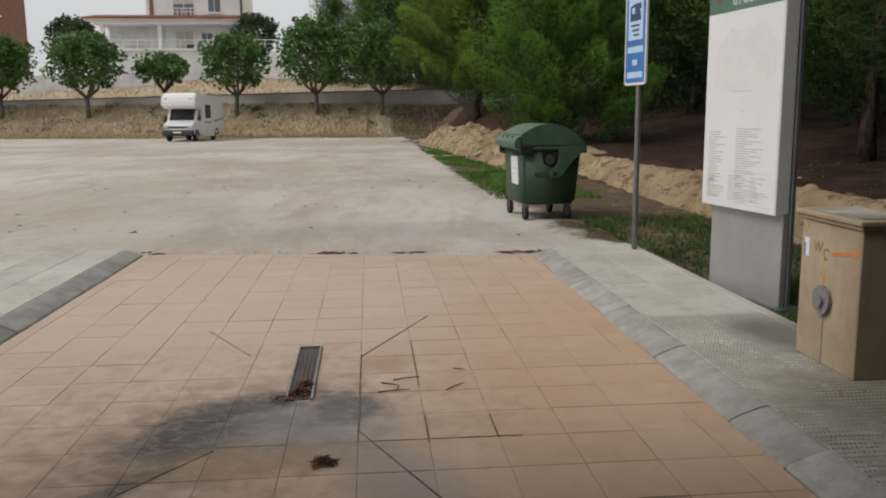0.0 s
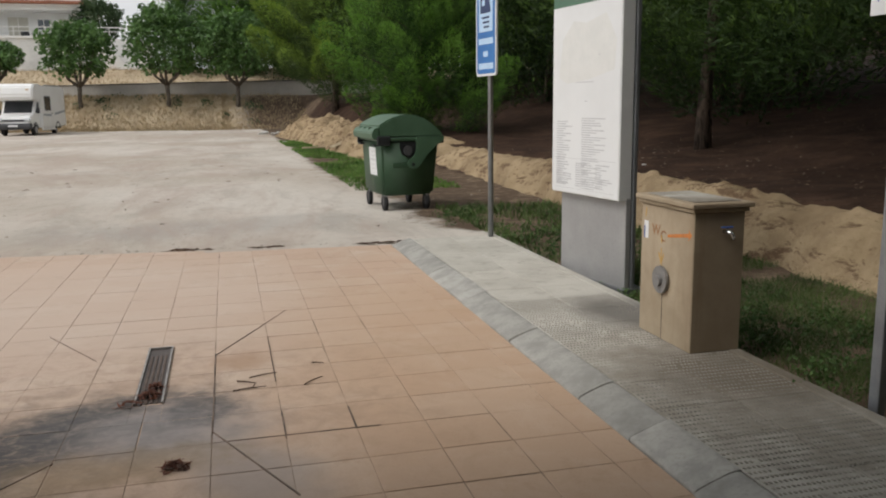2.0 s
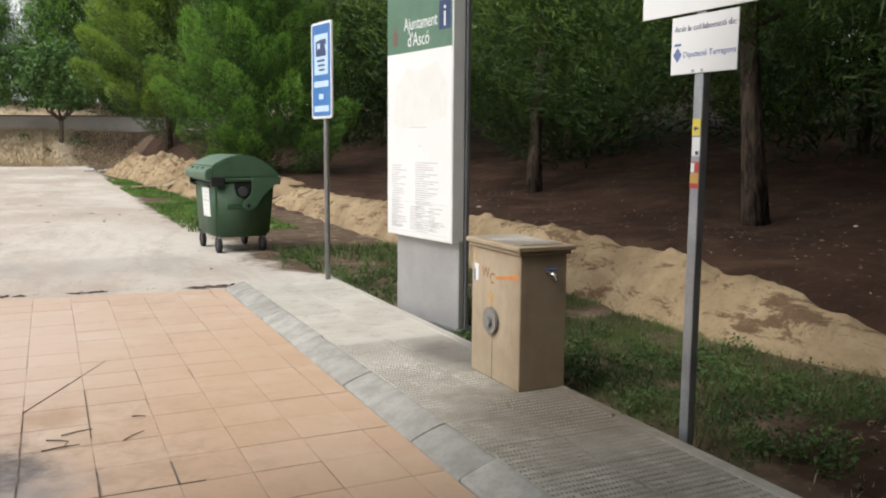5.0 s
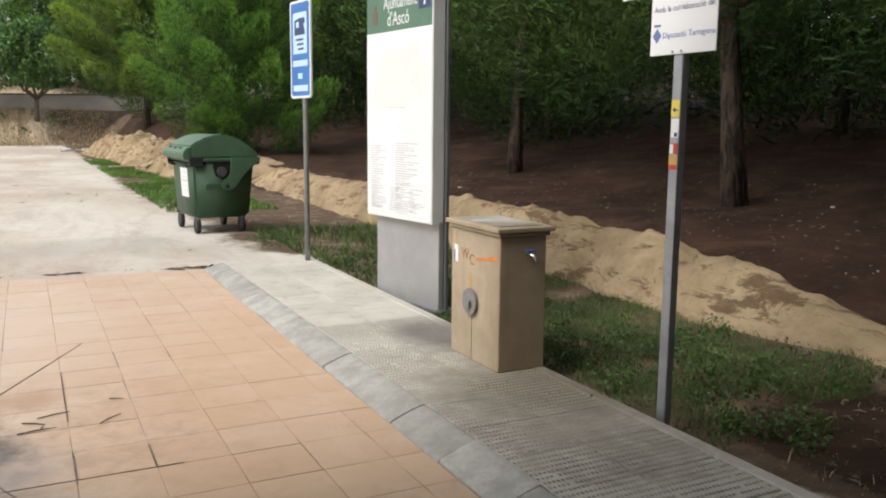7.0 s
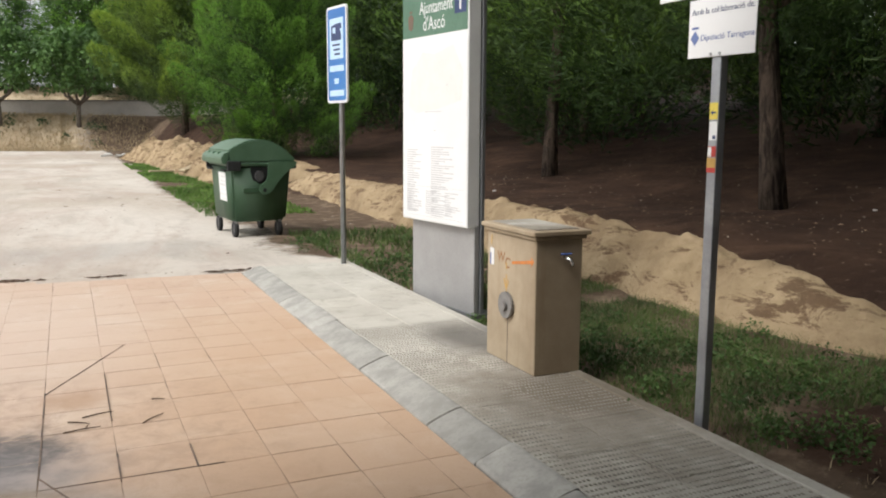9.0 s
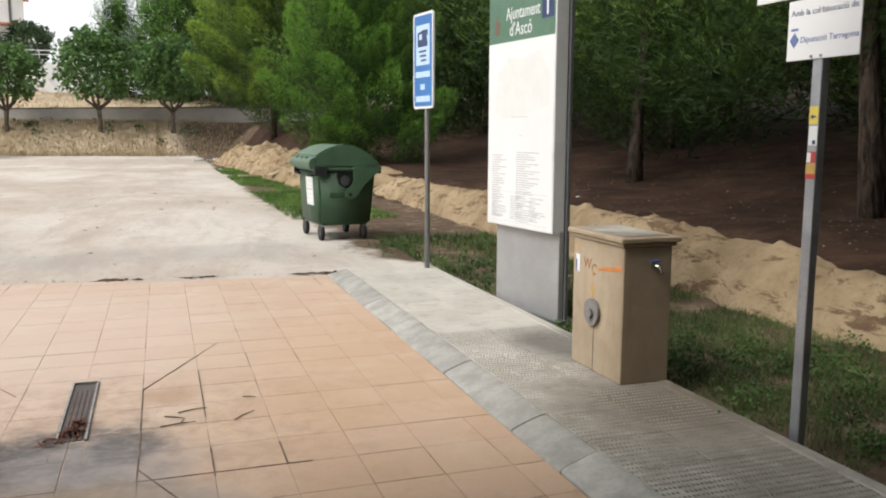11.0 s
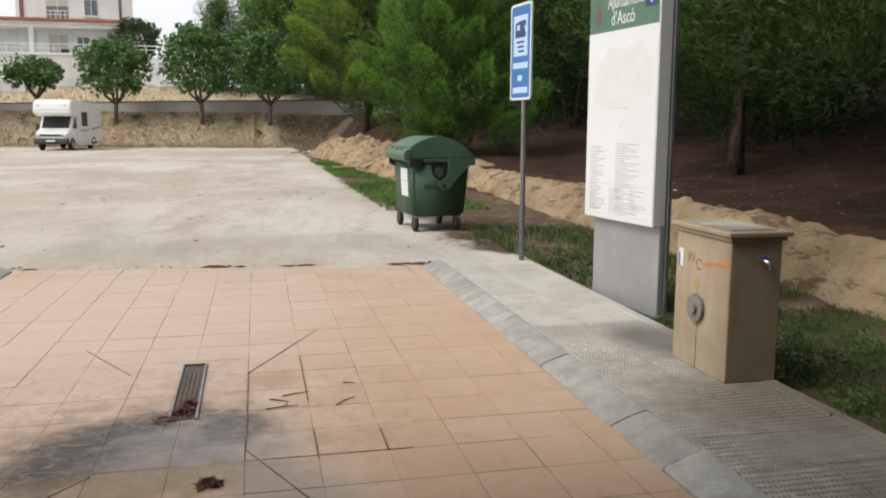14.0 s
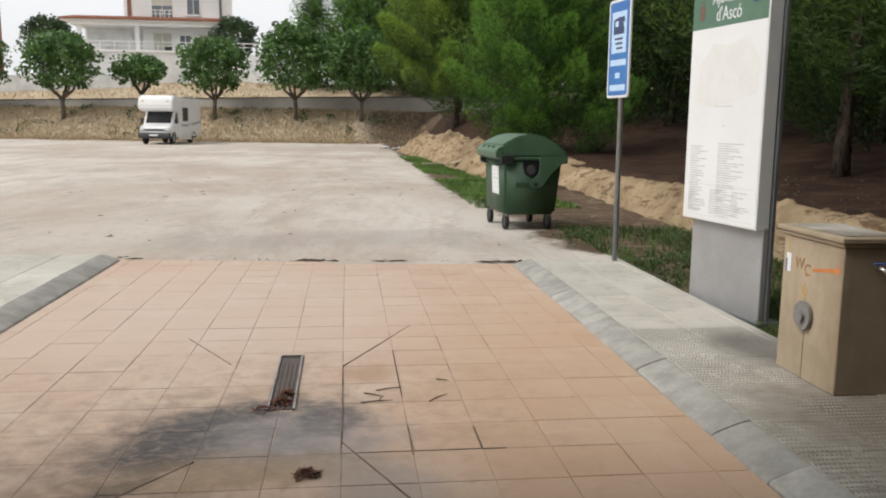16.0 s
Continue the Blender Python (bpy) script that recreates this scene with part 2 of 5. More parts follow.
def render_material():
    """Sandy render of the service cabinet, with drips, grime and one side darkened."""
    n = Nodes("stained_sand_render", 0.85, 0, 0.25)
    grain = n.noise(90, 5, 0.7)
    c = n.mix(n.step(n.noise(2.2, 6, 0.65), 0.32, 0.7), (0.43, 0.35, 0.25), (0.32, 0.255, 0.175))
    c = n.mix(n.math("MULTIPLY", n.step(n.noise(7, 6, 0.7, n.scaled((1, 1, 0.12))), 0.5, 0.72), 0.5), c, (0.27, 0.20, 0.125))
    c = n.mix(n.math("MULTIPLY", n.step(grain, 0.5, 0.8), 0.3), c, (0.24, 0.18, 0.115))
    # shade put into the colour of the side with the tap
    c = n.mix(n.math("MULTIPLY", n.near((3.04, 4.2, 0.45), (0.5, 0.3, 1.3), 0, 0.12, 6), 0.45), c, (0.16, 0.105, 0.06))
    return n.done(c, grain, 0.3, 0.003)


def bark_material():
    """Furrowed pine bark in upright plates."""
    n = Nodes("rough_pine_bark", 0.95, 0, 0.15)
    plates = n.noise(9, 6, 0.7, n.scaled((1, 1, 0.22)), 0.8)
    c = n.mix(n.step(plates, 0.4, 0.6), (0.03, 0.022, 0.018), (0.14, 0.105, 0.08))
    c = n.mix(n.math("MULTIPLY", n.step(n.noise(2.5, 5, 0.7), 0.45, 0.65), 0.5), c, (0.07, 0.055, 0.045))
    return n.done(c, plates, 1.0, 0.09)


M_PAVE = paving_material()
M_GROUND = ground_material()
M_SAND = sand_material()
M_SLAB = pavement_material()
M_RENDER = render_material()
M_JOINT = surf("dirty_joint", (0.46, 0.335, 0.25), (0.03, 0.022, 0.018), 1.9, 30, 0.95, mottle=0.5)
M_CRACK = surf("dark_gap", (0.09, 0.07, 0.06), (0.24, 0.17, 0.13), 5, 50, 0.95)
M_KERB = surf("grey_kerb_concrete", (0.41, 0.395, 0.36), (0.285, 0.275, 0.25), 6, 45, 0.85, bump=0.45, vary=0.4, mottle=0.55)
M_DIMPLE = surf("grit_in_dimples", (0.2, 0.183, 0.155), (0.31, 0.285, 0.245), 3, 60, 0.95)
M_GALV = surf("galvanised_steel", (0.36, 0.375, 0.39), (0.28, 0.29, 0.31), 6, 60, 0.45, 0.7, 0.5, 0.05)
M_GREY = surf("grey_powder_coat", (0.36, 0.355, 0.35), (0.31, 0.305, 0.30), 2, 50, 0.5, 0.2, 0.4, 0.04)
M_ALU = surf("pale_aluminium_profile", (0.76, 0.76, 0.75), (0.70, 0.70, 0.695), 3, 50, 0.45, 0.1, 0.4, 0.03, mottle=0.1)
M_DARKGREY = surf("dark_grey_metal", (0.13, 0.135, 0.14), (0.16, 0.165, 0.17), 2, 40, 0.5, 0.3, 0.4, 0.04)
M_WHITE = surf("white_sign_film", (0.75, 0.755, 0.755), (0.71, 0.715, 0.715), 1.5, 30, 0.35, 0, 0.4, 0.02, mottle=0.03)
M_PALEMAP = surf("faded_map_print", (0.72, 0.715, 0.69), (0.68, 0.68, 0.655), 5, 25, 0.4, 0, 0.4, 0.02, mottle=0.08)
M_PRINT = surf("grey_print", (0.50, 0.50, 0.51), (0.60, 0.60, 0.60), 20, 60, 0.5)
M_SIGNGREEN = surf("dull_green_print", (0.085, 0.17, 0.115), (0.11, 0.20, 0.14), 3, 40, 0.45, bump=0.02)
M_SIGNBLUE = surf("road_sign_blue", (0.035, 0.15, 0.42), (0.05, 0.19, 0.47), 3, 40, 0.4, bump=0.02)
M_LIGHTBLUE = surf("pale_blue_print", (0.45, 0.62, 0.82), (0.5, 0.66, 0.84), 6, 40, 0.4)
M_NAVY = surf("navy_print", (0.03, 0.05, 0.12), (0.05, 0.07, 0.16), 6, 40, 0.5)
M_BLUEPRINT = surf("blue_grey_print", (0.12, 0.17, 0.36), (0.17, 0.22, 0.42), 6, 40, 0.5)
M_ORANGE = surf("orange_paint_strokes", (0.62, 0.22, 0.06), (0.5, 0.2, 0.07), 15, 60, 0.7)
M_BROWNPAINT = surf("brown_paint_strokes", (0.27, 0.13, 0.06), (0.36, 0.19, 0.09), 15, 60, 0.7)
M_OCHRE = surf("ochre_paint_smears", (0.55, 0.34, 0.10), (0.48, 0.31, 0.12), 15, 60, 0.8)
M_CREST = surf("dull_red_print", (0.17, 0.10, 0.07), (0.14, 0.11, 0.08), 12, 60, 0.5)
M_YELLOW = surf("yellow_sticker", (0.72, 0.58, 0.10), (0.65, 0.52, 0.1), 10, 60, 0.5)
M_RED = surf("red_sticker", (0.5, 0.06, 0.05), (0.42, 0.06, 0.05), 10, 60, 0.5)
M_RUBBER = surf("black_rubber", (0.016, 0.016, 0.017), (0.028, 0.027, 0.027), 4, 60, 0.75)
M_RIM = surf("pale_wheel_rim", (0.42, 0.42, 0.43), (0.32, 0.32, 0.33), 6, 60, 0.4, 0.5)
M_BIN = surf("green_container_plastic", (0.034, 0.078, 0.04), (0.046, 0.097, 0.05), 2.5, 50, 0.5, 0, 0.45, 0.06)
M_BINLID = surf("faded_green_plastic", (0.052, 0.11, 0.06), (0.07, 0.135, 0.08), 2.5, 40, 0.45, 0, 0.5, 0.05)
M_BLACK = surf("black_plastic", (0.012, 0.014, 0.014), (0.02, 0.022, 0.022), 3, 50, 0.6)
M_CHROME = surf("worn_chrome", (0.6, 0.6, 0.6), (0.45, 0.45, 0.44), 8, 60, 0.25, 0.9, 0.5, 0.03)
M_BLUEPLASTIC = surf("blue_plastic", (0.04, 0.09, 0.30), (0.05, 0.11, 0.34), 8, 60, 0.4)
M_FORK = surf("dark_caster_steel", (0.05, 0.05, 0.052), (0.075, 0.075, 0.075), 8, 60, 0.6)
M_CABGREY = surf("grey_cast_cover", (0.17, 0.165, 0.16), (0.23, 0.22, 0.21), 8, 60, 0.6)
M_CAMPER = surf("white_gelcoat", (0.82, 0.82, 0.81), (0.77, 0.77, 0.755), 0.8, 20, 0.35, 0, 0.5, 0.02, mottle=0.08)
M_GLASS = surf("dark_tinted_glass", (0.02, 0.024, 0.028), (0.03, 0.034, 0.04), 0.8, 10, 0.08, 0, 0.6, 0.0)
M_BUMPER = surf("dark_bumper_plastic", (0.05, 0.052, 0.055), (0.07, 0.07, 0.075), 3, 40, 0.6)
M_STRIPE = surf("grey_blue_stripe", (0.30, 0.34, 0.38), (0.36, 0.39, 0.42), 2, 40, 0.4)
M_LAMP = surf("clear_lamp_lens", (0.6, 0.62, 0.63), (0.5, 0.52, 0.53), 10, 30, 0.15, 0.3, 0.6)
M_WALLWHITE = surf("white_house_render", (0.86, 0.855, 0.84), (0.80, 0.795, 0.78), 0.4, 12, 0.85, bump=0.1, mottle=0.08)
M_OLDWHITE = surf("weathered_white_wall", (0.74, 0.74, 0.72), (0.56, 0.56, 0.55), 0.45, 6, 0.9, bump=0.15)
M_ROOF = surf("terracotta_roof_tile", (0.36, 0.15, 0.085), (0.28, 0.12, 0.075), 0.8, 8, 0.85)
M_BRICK = surf("red_brick_facade", (0.27, 0.14, 0.105), (0.22, 0.12, 0.09), 1.2, 10, 0.9)
M_WINDOW = surf("shaded_window_glass", (0.10, 0.12, 0.14), (0.16, 0.18, 0.2), 0.6, 6, 0.15, 0, 0.6, 0.0)
M_SHUTTER = surf("cream_roller_shutter", (0.60, 0.58, 0.50), (0.54, 0.52, 0.45), 1, 20, 0.7)
M_GREYWALL = surf("grey_block_wall", (0.50, 0.475, 0.44), (0.41, 0.39, 0.36), 0.5, 8, 0.95, bump=0.3)
M_COPING = surf("dark_wall_coping", (0.13, 0.125, 0.12), (0.17, 0.16, 0.15), 0.7, 10, 0.95)
M_BARK = bark_material()
M_BARKPALE = surf("grey_mulberry_bark", (0.15, 0.125, 0.10), (0.09, 0.075, 0.06), 4, 14, 0.95, bump=0.7, deep=0.04)
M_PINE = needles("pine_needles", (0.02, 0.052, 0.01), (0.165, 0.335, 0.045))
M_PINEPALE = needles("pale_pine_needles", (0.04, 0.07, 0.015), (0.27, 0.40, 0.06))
# darker copy of the needles, standing in for shade inside the wood
M_PINEDARK = needles("dark_pine_needles", (0.02, 0.042, 0.01), (0.14, 0.24, 0.045))
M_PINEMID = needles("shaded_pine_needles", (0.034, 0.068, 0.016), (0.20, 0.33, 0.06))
M_MULB = leaf("mulberry_leaves", (0.08, 0.17, 0.045), (0.16, 0.28, 0.08), 0.35, 0.45)
M_OLIVE = leaf("dull_garden_leaves", (0.06, 0.105, 0.045), (0.11, 0.165, 0.075))
M_WEED = leaf("weed_leaves", (0.048, 0.105, 0.026), (0.115, 0.185, 0.05))
M_GRASS = leaf("green_grass", (0.062, 0.118, 0.03), (0.16, 0.21, 0.068))
M_FRESH = leaf("fresh_grass", (0.085, 0.19, 0.03), (0.19, 0.30, 0.07))
M_STRAW = leaf("dry_straw", (0.50, 0.40, 0.25), (0.36, 0.27, 0.16))
M_TWIG = surf("dead_twig", (0.085, 0.05, 0.032), (0.05, 0.03, 0.02), 20, 80, 0.95)
M_DEADLEAF = surf("reddish_dead_leaves", (0.17, 0.065, 0.038), (0.08, 0.034, 0.024), 20, 80, 0.9)
M_FLOORLITTER = leaf("bark_and_leaf_scraps", (0.06, 0.035, 0.022), (0.30, 0.22, 0.15))
M_GRATE = surf("rusty_grate", (0.10, 0.075, 0.062), (0.15, 0.11, 0.09), 10, 60, 0.7, 0.4)
M_DRAINWALL = surf("dark_wet_channel", (0.055, 0.045, 0.04), (0.085, 0.065, 0.055), 8, 60, 0.5)
M_STEELEDGE = surf("worn_steel_frame", (0.34, 0.32, 0.30), (0.24, 0.22, 0.205), 10, 60, 0.5, 0.4)
M_PLANK = surf("weathered_plank", (0.40, 0.33, 0.22), (0.32, 0.255, 0.165), 3, 40, 0.9)
M_STONE = surf("loose_stone", (0.42, 0.375, 0.32), (0.30, 0.265, 0.225), 4, 40, 0.95, vary=0.3)
M_LITTER = surf("white_litter", (0.72, 0.71, 0.68), (0.6, 0.59, 0.57), 6, 40, 0.7)


# ---- mesh helpers ----
def part(name, bm, material, parent=None, label="", smooth=False):
    """One mesh object from a bmesh or a mesh, under a thing, under a part, or on its own."""
    if isinstance(bm, bmesh.types.BMesh):
        me = bpy.data.meshes.new(name)
        bm.normal_update()
        bm.to_mesh(me)
        bm.free()
    else:
        me = bm
    if not me.materials:
        me.materials.append(material)
    if smooth:
        me.shade_smooth()
    ob = new(name, me)
    if parent:
        ob.parent = parent
    if label:
        ob["label"] = label
    return ob


def thing(name, m, label, category, group="", kind=""):
    ob = new(name)
    ob.matrix_basis = m
    ob.empty_display_size = 0.1
    return tagged(ob, label, category, group, kind)


def box(x0, x1, y0, y1, z0, z1, bevel=0.0, seg=1, bm=None):
    made = bm or bmesh.new()
    v = [made.verts.new((x, y, z)) for x in (x0, x1) for y in (y0, y1) for z in (z0, z1)]
    for f in ((0, 1, 3, 2), (4, 6, 7, 5), (0, 4, 5, 1), (2, 3, 7, 6), (0, 2, 6, 4), (1, 5, 7, 3)):
        made.faces.new([v[i] for i in f])
    if bevel:
        bmesh.ops.bevel(made, geom=list({e for w in v for e in w.link_edges}), offset=bevel, segments=seg, affect="EDGES", clamp_overlap=True)
    return made


def prism(outline, lo, hi, axis="y", bevel=0.0, seg=1, bm=None):
    """An outline of (u, v) points drawn out from lo to hi along an axis: y takes u, v as x, z; x takes y, z; z takes x, y."""
    made = bm or bmesh.new()
    at = {"y": lambda u, v, d: (u, d, v), "x": lambda u, v, d: (d, u, v), "z": lambda u, v, d: (u, v, d)}[axis]
    a = [made.verts.new(at(u, v, lo)) for u, v in outline]
    b = [made.verts.new(at(u, v, hi)) for u, v in outline]
    k = len(outline)
    faces = [made.faces.new(a), made.faces.new(b[::-1])]
    faces += [made.faces.new((a[i], b[i], b[(i + 1) % k], a[(i + 1) % k])) for i in range(k)]
    bmesh.ops.recalc_face_normals(made, faces=faces)
    if bevel:
        bmesh.ops.bevel(made, geom=list({e for w in a + b for e in w.link_edges}), offset=bevel, segments=seg, affect="EDGES", clamp_overlap=True)
    return made


def lathe(profile, n=24, bm=None, axis="z", centre=(0, 0, 0)):
    """A turned form from (radius, height) pairs."""
    made = bm or bmesh.new()
    turn = {"z": Matrix(), "x": Matrix.Rotation(radians(90), 4, "Y"), "y": Matrix.Rotation(radians(-90), 4, "X")}[axis]
    m = Matrix.Translation(centre) @ turn
    rings = []
    for r, h in profile:
        rings.append([made.verts.new(m @ Vector((r * math.cos(a * math.tau / n), r * math.sin(a * math.tau / n), h))) for a in range(n)])
    for p, q in zip(rings, rings[1:]):
        for i in range(n):
            made.faces.new((p[i], p[(i + 1) % n], q[(i + 1) % n], q[i]))
    made.faces.new(rings[0][::-1])
    made.faces.new(rings[-1])
    return made


def tube(points, radii, n=8, bm=None):
    """A tapered round form along points."""
    made = bm or bmesh.new()
    rings = []
    for i, p in enumerate(points):
        p = Vector(p)
        d = (Vector(points[min(i + 1, len(points) - 1)]) - Vector(points[max(i - 1, 0)])).normalized()
        side = d.orthogonal().normalized()
        if abs(d.z) < 0.9:
            side = d.cross(Vector((0, 0, 1))).normalized()
        other = d.cross(side)
        rings.append([made.verts.new(p + (side * math.cos(a * math.tau / n) + other * math.sin(a * math.tau / n)) * radii[i]) for a in range(n)])
    for p, q in zip(rings, rings[1:]):
        for i in range(n):
            made.faces.new((p[i], p[(i + 1) % n], q[(i + 1) % n], q[i]))
    made.faces.new(rings[0][::-1])
    made.faces.new(rings[-1])
    return made


def soup(name, verts, faces):
    """A mesh from arrays: verts (n, 3), faces (k, 3 or 4)."""
    me = bpy.data.meshes.new(name)
    verts = np.asarray(verts, dtype=np.float32)
    faces = np.asarray(faces, dtype=np.int32)
    k, s = faces.shape
    me.vertices.add(len(verts))
    me.vertices.foreach_set("co", verts.ravel())
    me.loops.add(k * s)
    me.loops.foreach_set("vertex_index", faces.ravel())
    me.polygons.add(k)
    me.polygons.foreach_set("loop_start", np.arange(k, dtype=np.int32) * s)
    me.update(calc_edges=True)
    me.shade_flat()
    return me


def lettering(text, size, material, parent, m, name="lettering", align="CENTER"):
    """Raised letters in the built-in font, as a mesh, in the plane x, y of the pose m."""
    cu = bpy.data.curves.new(name, "FONT")
    cu.body, cu.size, cu.align_x, cu.extrude, cu.resolution_u = text, size, align, 0.0008, 3
    tmp = new(name, cu)
    me = bpy.data.meshes.new_from_object(tmp.evaluated_get(bpy.context.evaluated_depsgraph_get()))
    bpy.data.objects.remove(tmp)
    me.materials.clear()
    ob = part(name, me, material, parent)
    ob.matrix_basis = m
    return ob


def smooth(x, a, b):
    t = np.clip((x - a) / (b - a), 0, 1)
    return t * t * (3 - 2 * t)


# ---- the lie of the land ----
def bank_foot(x):
    return 62.5 - 0.24 * np.minimum(x - 1, 0)


def lot_side(y):
    """Where the gravel ends on the wooded side."""
    return 3.2 - 0.45 * smooth(y, 14, 24)


def height(x, y):
    x, y = np.asarray(x, float), np.asarray(y, float)
    foot = bank_foot(x)
    z = 2.55 * smooth(y, foot, foot + 6.5) + 3.0 * smooth(y, foot + 8.5, foot + 26) + 0.0 * x
    side = smooth(x, lot_side(y) + 1.6, lot_side(y) + 4.6)
    rise = 0.40 + 1.9 * smooth(y, 16, 60) + 0.14 * np.minimum(np.maximum(x - 9, 0), 45) * smooth(x, 8, 12)
    z = np.maximum(z, side * rise)
    paved = (smooth(x, -4.6, -4.3) - smooth(x, 3.3, 3.6)) * (1 - smooth(y, 9.0, 9.35))
    wave = 0.025 * np.sin(x * 0.9 + 1.3 * np.sin(y * 0.35)) + 0.02 * np.sin(y * 0.7 + x * 0.31)
    z = z + wave * (1 - paved) * (0.4 + side + smooth(y, foot, foot + 3))
    return z - 0.07 * paved


def axis(stops):
    out = []
    for a, b, step in stops:
        out += list(np.arange(a, b, step))
    return np.array(out + [stops[-1][1]])


def ground():
    gx = axis(((-700, -100, 60), (-100, -40, 5), (-40, -6, 1.2), (-6, 14, 0.28), (14, 60, 1.2), (60, 120, 6), (120, 720, 60)))
    gy = axis(((-300, -40, 26), (-40, -4, 3), (-4, 16, 0.28), (16, 40, 0.5), (40, 100, 0.8), (100, 160, 6), (160, 1000, 70)))
    X, Y = np.meshgrid(gx, gy, indexing="ij")
    Z = height(X, Y)
    a, b = X.shape
    i = np.arange(a * b).reshape(a, b)
    f = np.stack((i[:-1, :-1], i[1:, :-1], i[1:, 1:], i[:-1, 1:]), -1).reshape(-1, 4)
    me = soup("ground", np.stack((X, Y, Z), -1).reshape(-1, 3), f)
    edge = lot_side(Y)
    masks = {
        "verge": np.maximum(smooth(X, edge - 1.5 * smooth(Y, 9.6, 10.6) + 0.6 * smooth(Y, 20, 30), edge + 0.35 + 0.4 * smooth(Y, 9.8, 11)) * (1 - smooth(Y, bank_foot(X) - 1, bank_foot(X))), smooth(X, -2, 5) * smooth(Y, 61, 63)),
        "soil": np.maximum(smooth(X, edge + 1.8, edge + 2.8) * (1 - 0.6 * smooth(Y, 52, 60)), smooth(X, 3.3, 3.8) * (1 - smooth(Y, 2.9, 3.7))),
        "dry": smooth(Y, bank_foot(X) - 0.6, bank_foot(X) + 0.6) * (1 - smooth(X, -2, 5) * (1 - smooth(Y, 69.5, 70.5))),
    }
    for name, v in masks.items():
        at = me.attributes.new(name, "FLOAT", "POINT")
        at.data.foreach_set("value", v.astype(np.float32).ravel())
    ob = part("ground", me, M_GROUND, smooth=True)
    return tagged(ob, "pale compacted gravel lot with soil verge and dry banks", "ground", kind="structure")


ground()


# unseen wall and roof, added to darken the near forecourt and cabinet
M_REAR = surf("dark_light_blocker", (0.085, 0.08, 0.078), (0.065, 0.062, 0.06), 1, 20, 0.9)
rear = part("shade_wall", box(-9, 7.5, -2.2, -1.9, -0.2, 7.0, 0.01), M_REAR)
tagged(part("ceiling", box(-7, 2.6, -1.89, 3.0, 2.85, 3.05, 0.01), M_REAR), "unseen dark roof slab added to shade the forecourt's end", "ceiling", kind="structure")
tagged(rear, "unseen dark wall added behind the forecourt to block light", "wall", kind="structure")


# ---- sand bank along the wood ----
def rough(x, y, s, seed):
    return noise.noise((x * s + seed, y * s, seed * 0.7))


def sand_bank(name, line, width, label, lumps=1.0):
    """A heaped ridge along a line of (x, y, crest height)."""
    n, k = 320, 40
    line = np.array(line, float)
    t = np.linspace(0, len(line) - 1, n)
    P = np.stack([np.interp(t, np.arange(len(line)), line[:, c]) for c in range(3)], -1)
    for _ in range(6):
        P[1:-1] = (P[:-2] + 2 * P[1:-1] + P[2:]) / 4
    D = np.gradient(P[:, :2], axis=0)
    D /= np.linalg.norm(D, axis=1)[:, None]
    S = np.stack((D[:, 1], -D[:, 0]), -1)
    verts = []
    for i in range(n):
        ends = min(1, i / 16, (n - 1 - i) / 16)
        for j in range(k):
            u = -1 + 2 * j / (k - 1)
            wide = width * (0.8 + 0.2 * float(smooth(P[i, 1], 3.4, 6.5)))
            wide *= 0.6 if u > 0 and lumps < 2 else 1.0
            x = P[i, 0] + S[i, 0] * u * wide
            y = P[i, 1] + S[i, 1] * u * wide
            base = float(height(x, y))
            shape = max(0.0, math.cos(u * math.pi / 2)) ** 0.8
            lump = lumps * 0.17 * rough(x, y, 1.1, 3) + lumps * 0.12 * rough(x, y, 2.9, 9) + 0.06 * rough(x, y, 5.5, 5) + 0.03 * rough(x, y, 12, 8)
            top = max(P[i, 2] - base, 0.04) * ends
            lump *= min(1, top / 0.45) if lumps < 2 else 1
            z = base - 0.05 + (top + 0.05) * shape + lump * min(1, shape * 2) * ends
            verts.append((x + 0.1 * rough(x, y, 2, 17), y + 0.1 * rough(x, y, 2, 23), z))
    i = np.arange(n * k).reshape(n, k)
    f = np.stack((i[:-1, :-1], i[1:, :-1], i[1:, 1:], i[:-1, 1:]), -1).reshape(-1, 4)
    ob = part(name, soup(name, verts, f[:, ::-1]), M_SAND, smooth=True)
    return tagged(ob, label, "sand bank", kind="stuff")


sand_bank("sand_bank", ((6.4, -3, 0.1), (6.0, 1.5, 0.05), (5.85, 3.0, 0.08), (5.8, 4.0, 0.20), (5.8, 4.4, 0.33), (5.8, 4.9, 0.43), (5.8, 5.5, 0.47), (5.82, 6.5, 0.56), (5.85, 8.2, 0.60), (5.85, 10.6, 0.56), (5.9, 14, 0.53), (6.0, 18, 0.52), (6.0, 22, 0.6)), 0.66, "heaped yellow sand ridge along the edge of the wood", 0.5)
sand_bank("sand_bank", ((5.6, 22, 0.45), (5.3, 26, 0.6), (5.0, 31, 0.7), (4.8, 38, 0.9), (4.5, 43, 0.9), (4.0, 47, 0.5)), 1.4, "heaped yellow sand and rubble beside the gravel", 2.2)


# ---- forecourt: drain opening, kerbs, pavements ----
TX, TY, X0, Y0 = 0.35, 0.366, 0.037, 3.575
LEFT, RIGHT = -2.53, 1.96


def far_edge(x):
    return 9.56 - 0.127 * x


bed = part("paving_bed", prism(((LEFT, -1.89), (RIGHT, -1.89), (RIGHT, far_edge(RIGHT)), (LEFT, far_edge(LEFT))), -0.16, -0.0028, "z"), M_JOINT)
tagged(bed, "dark mortar bed between salmon forecourt tiles", "paving", kind="structure")


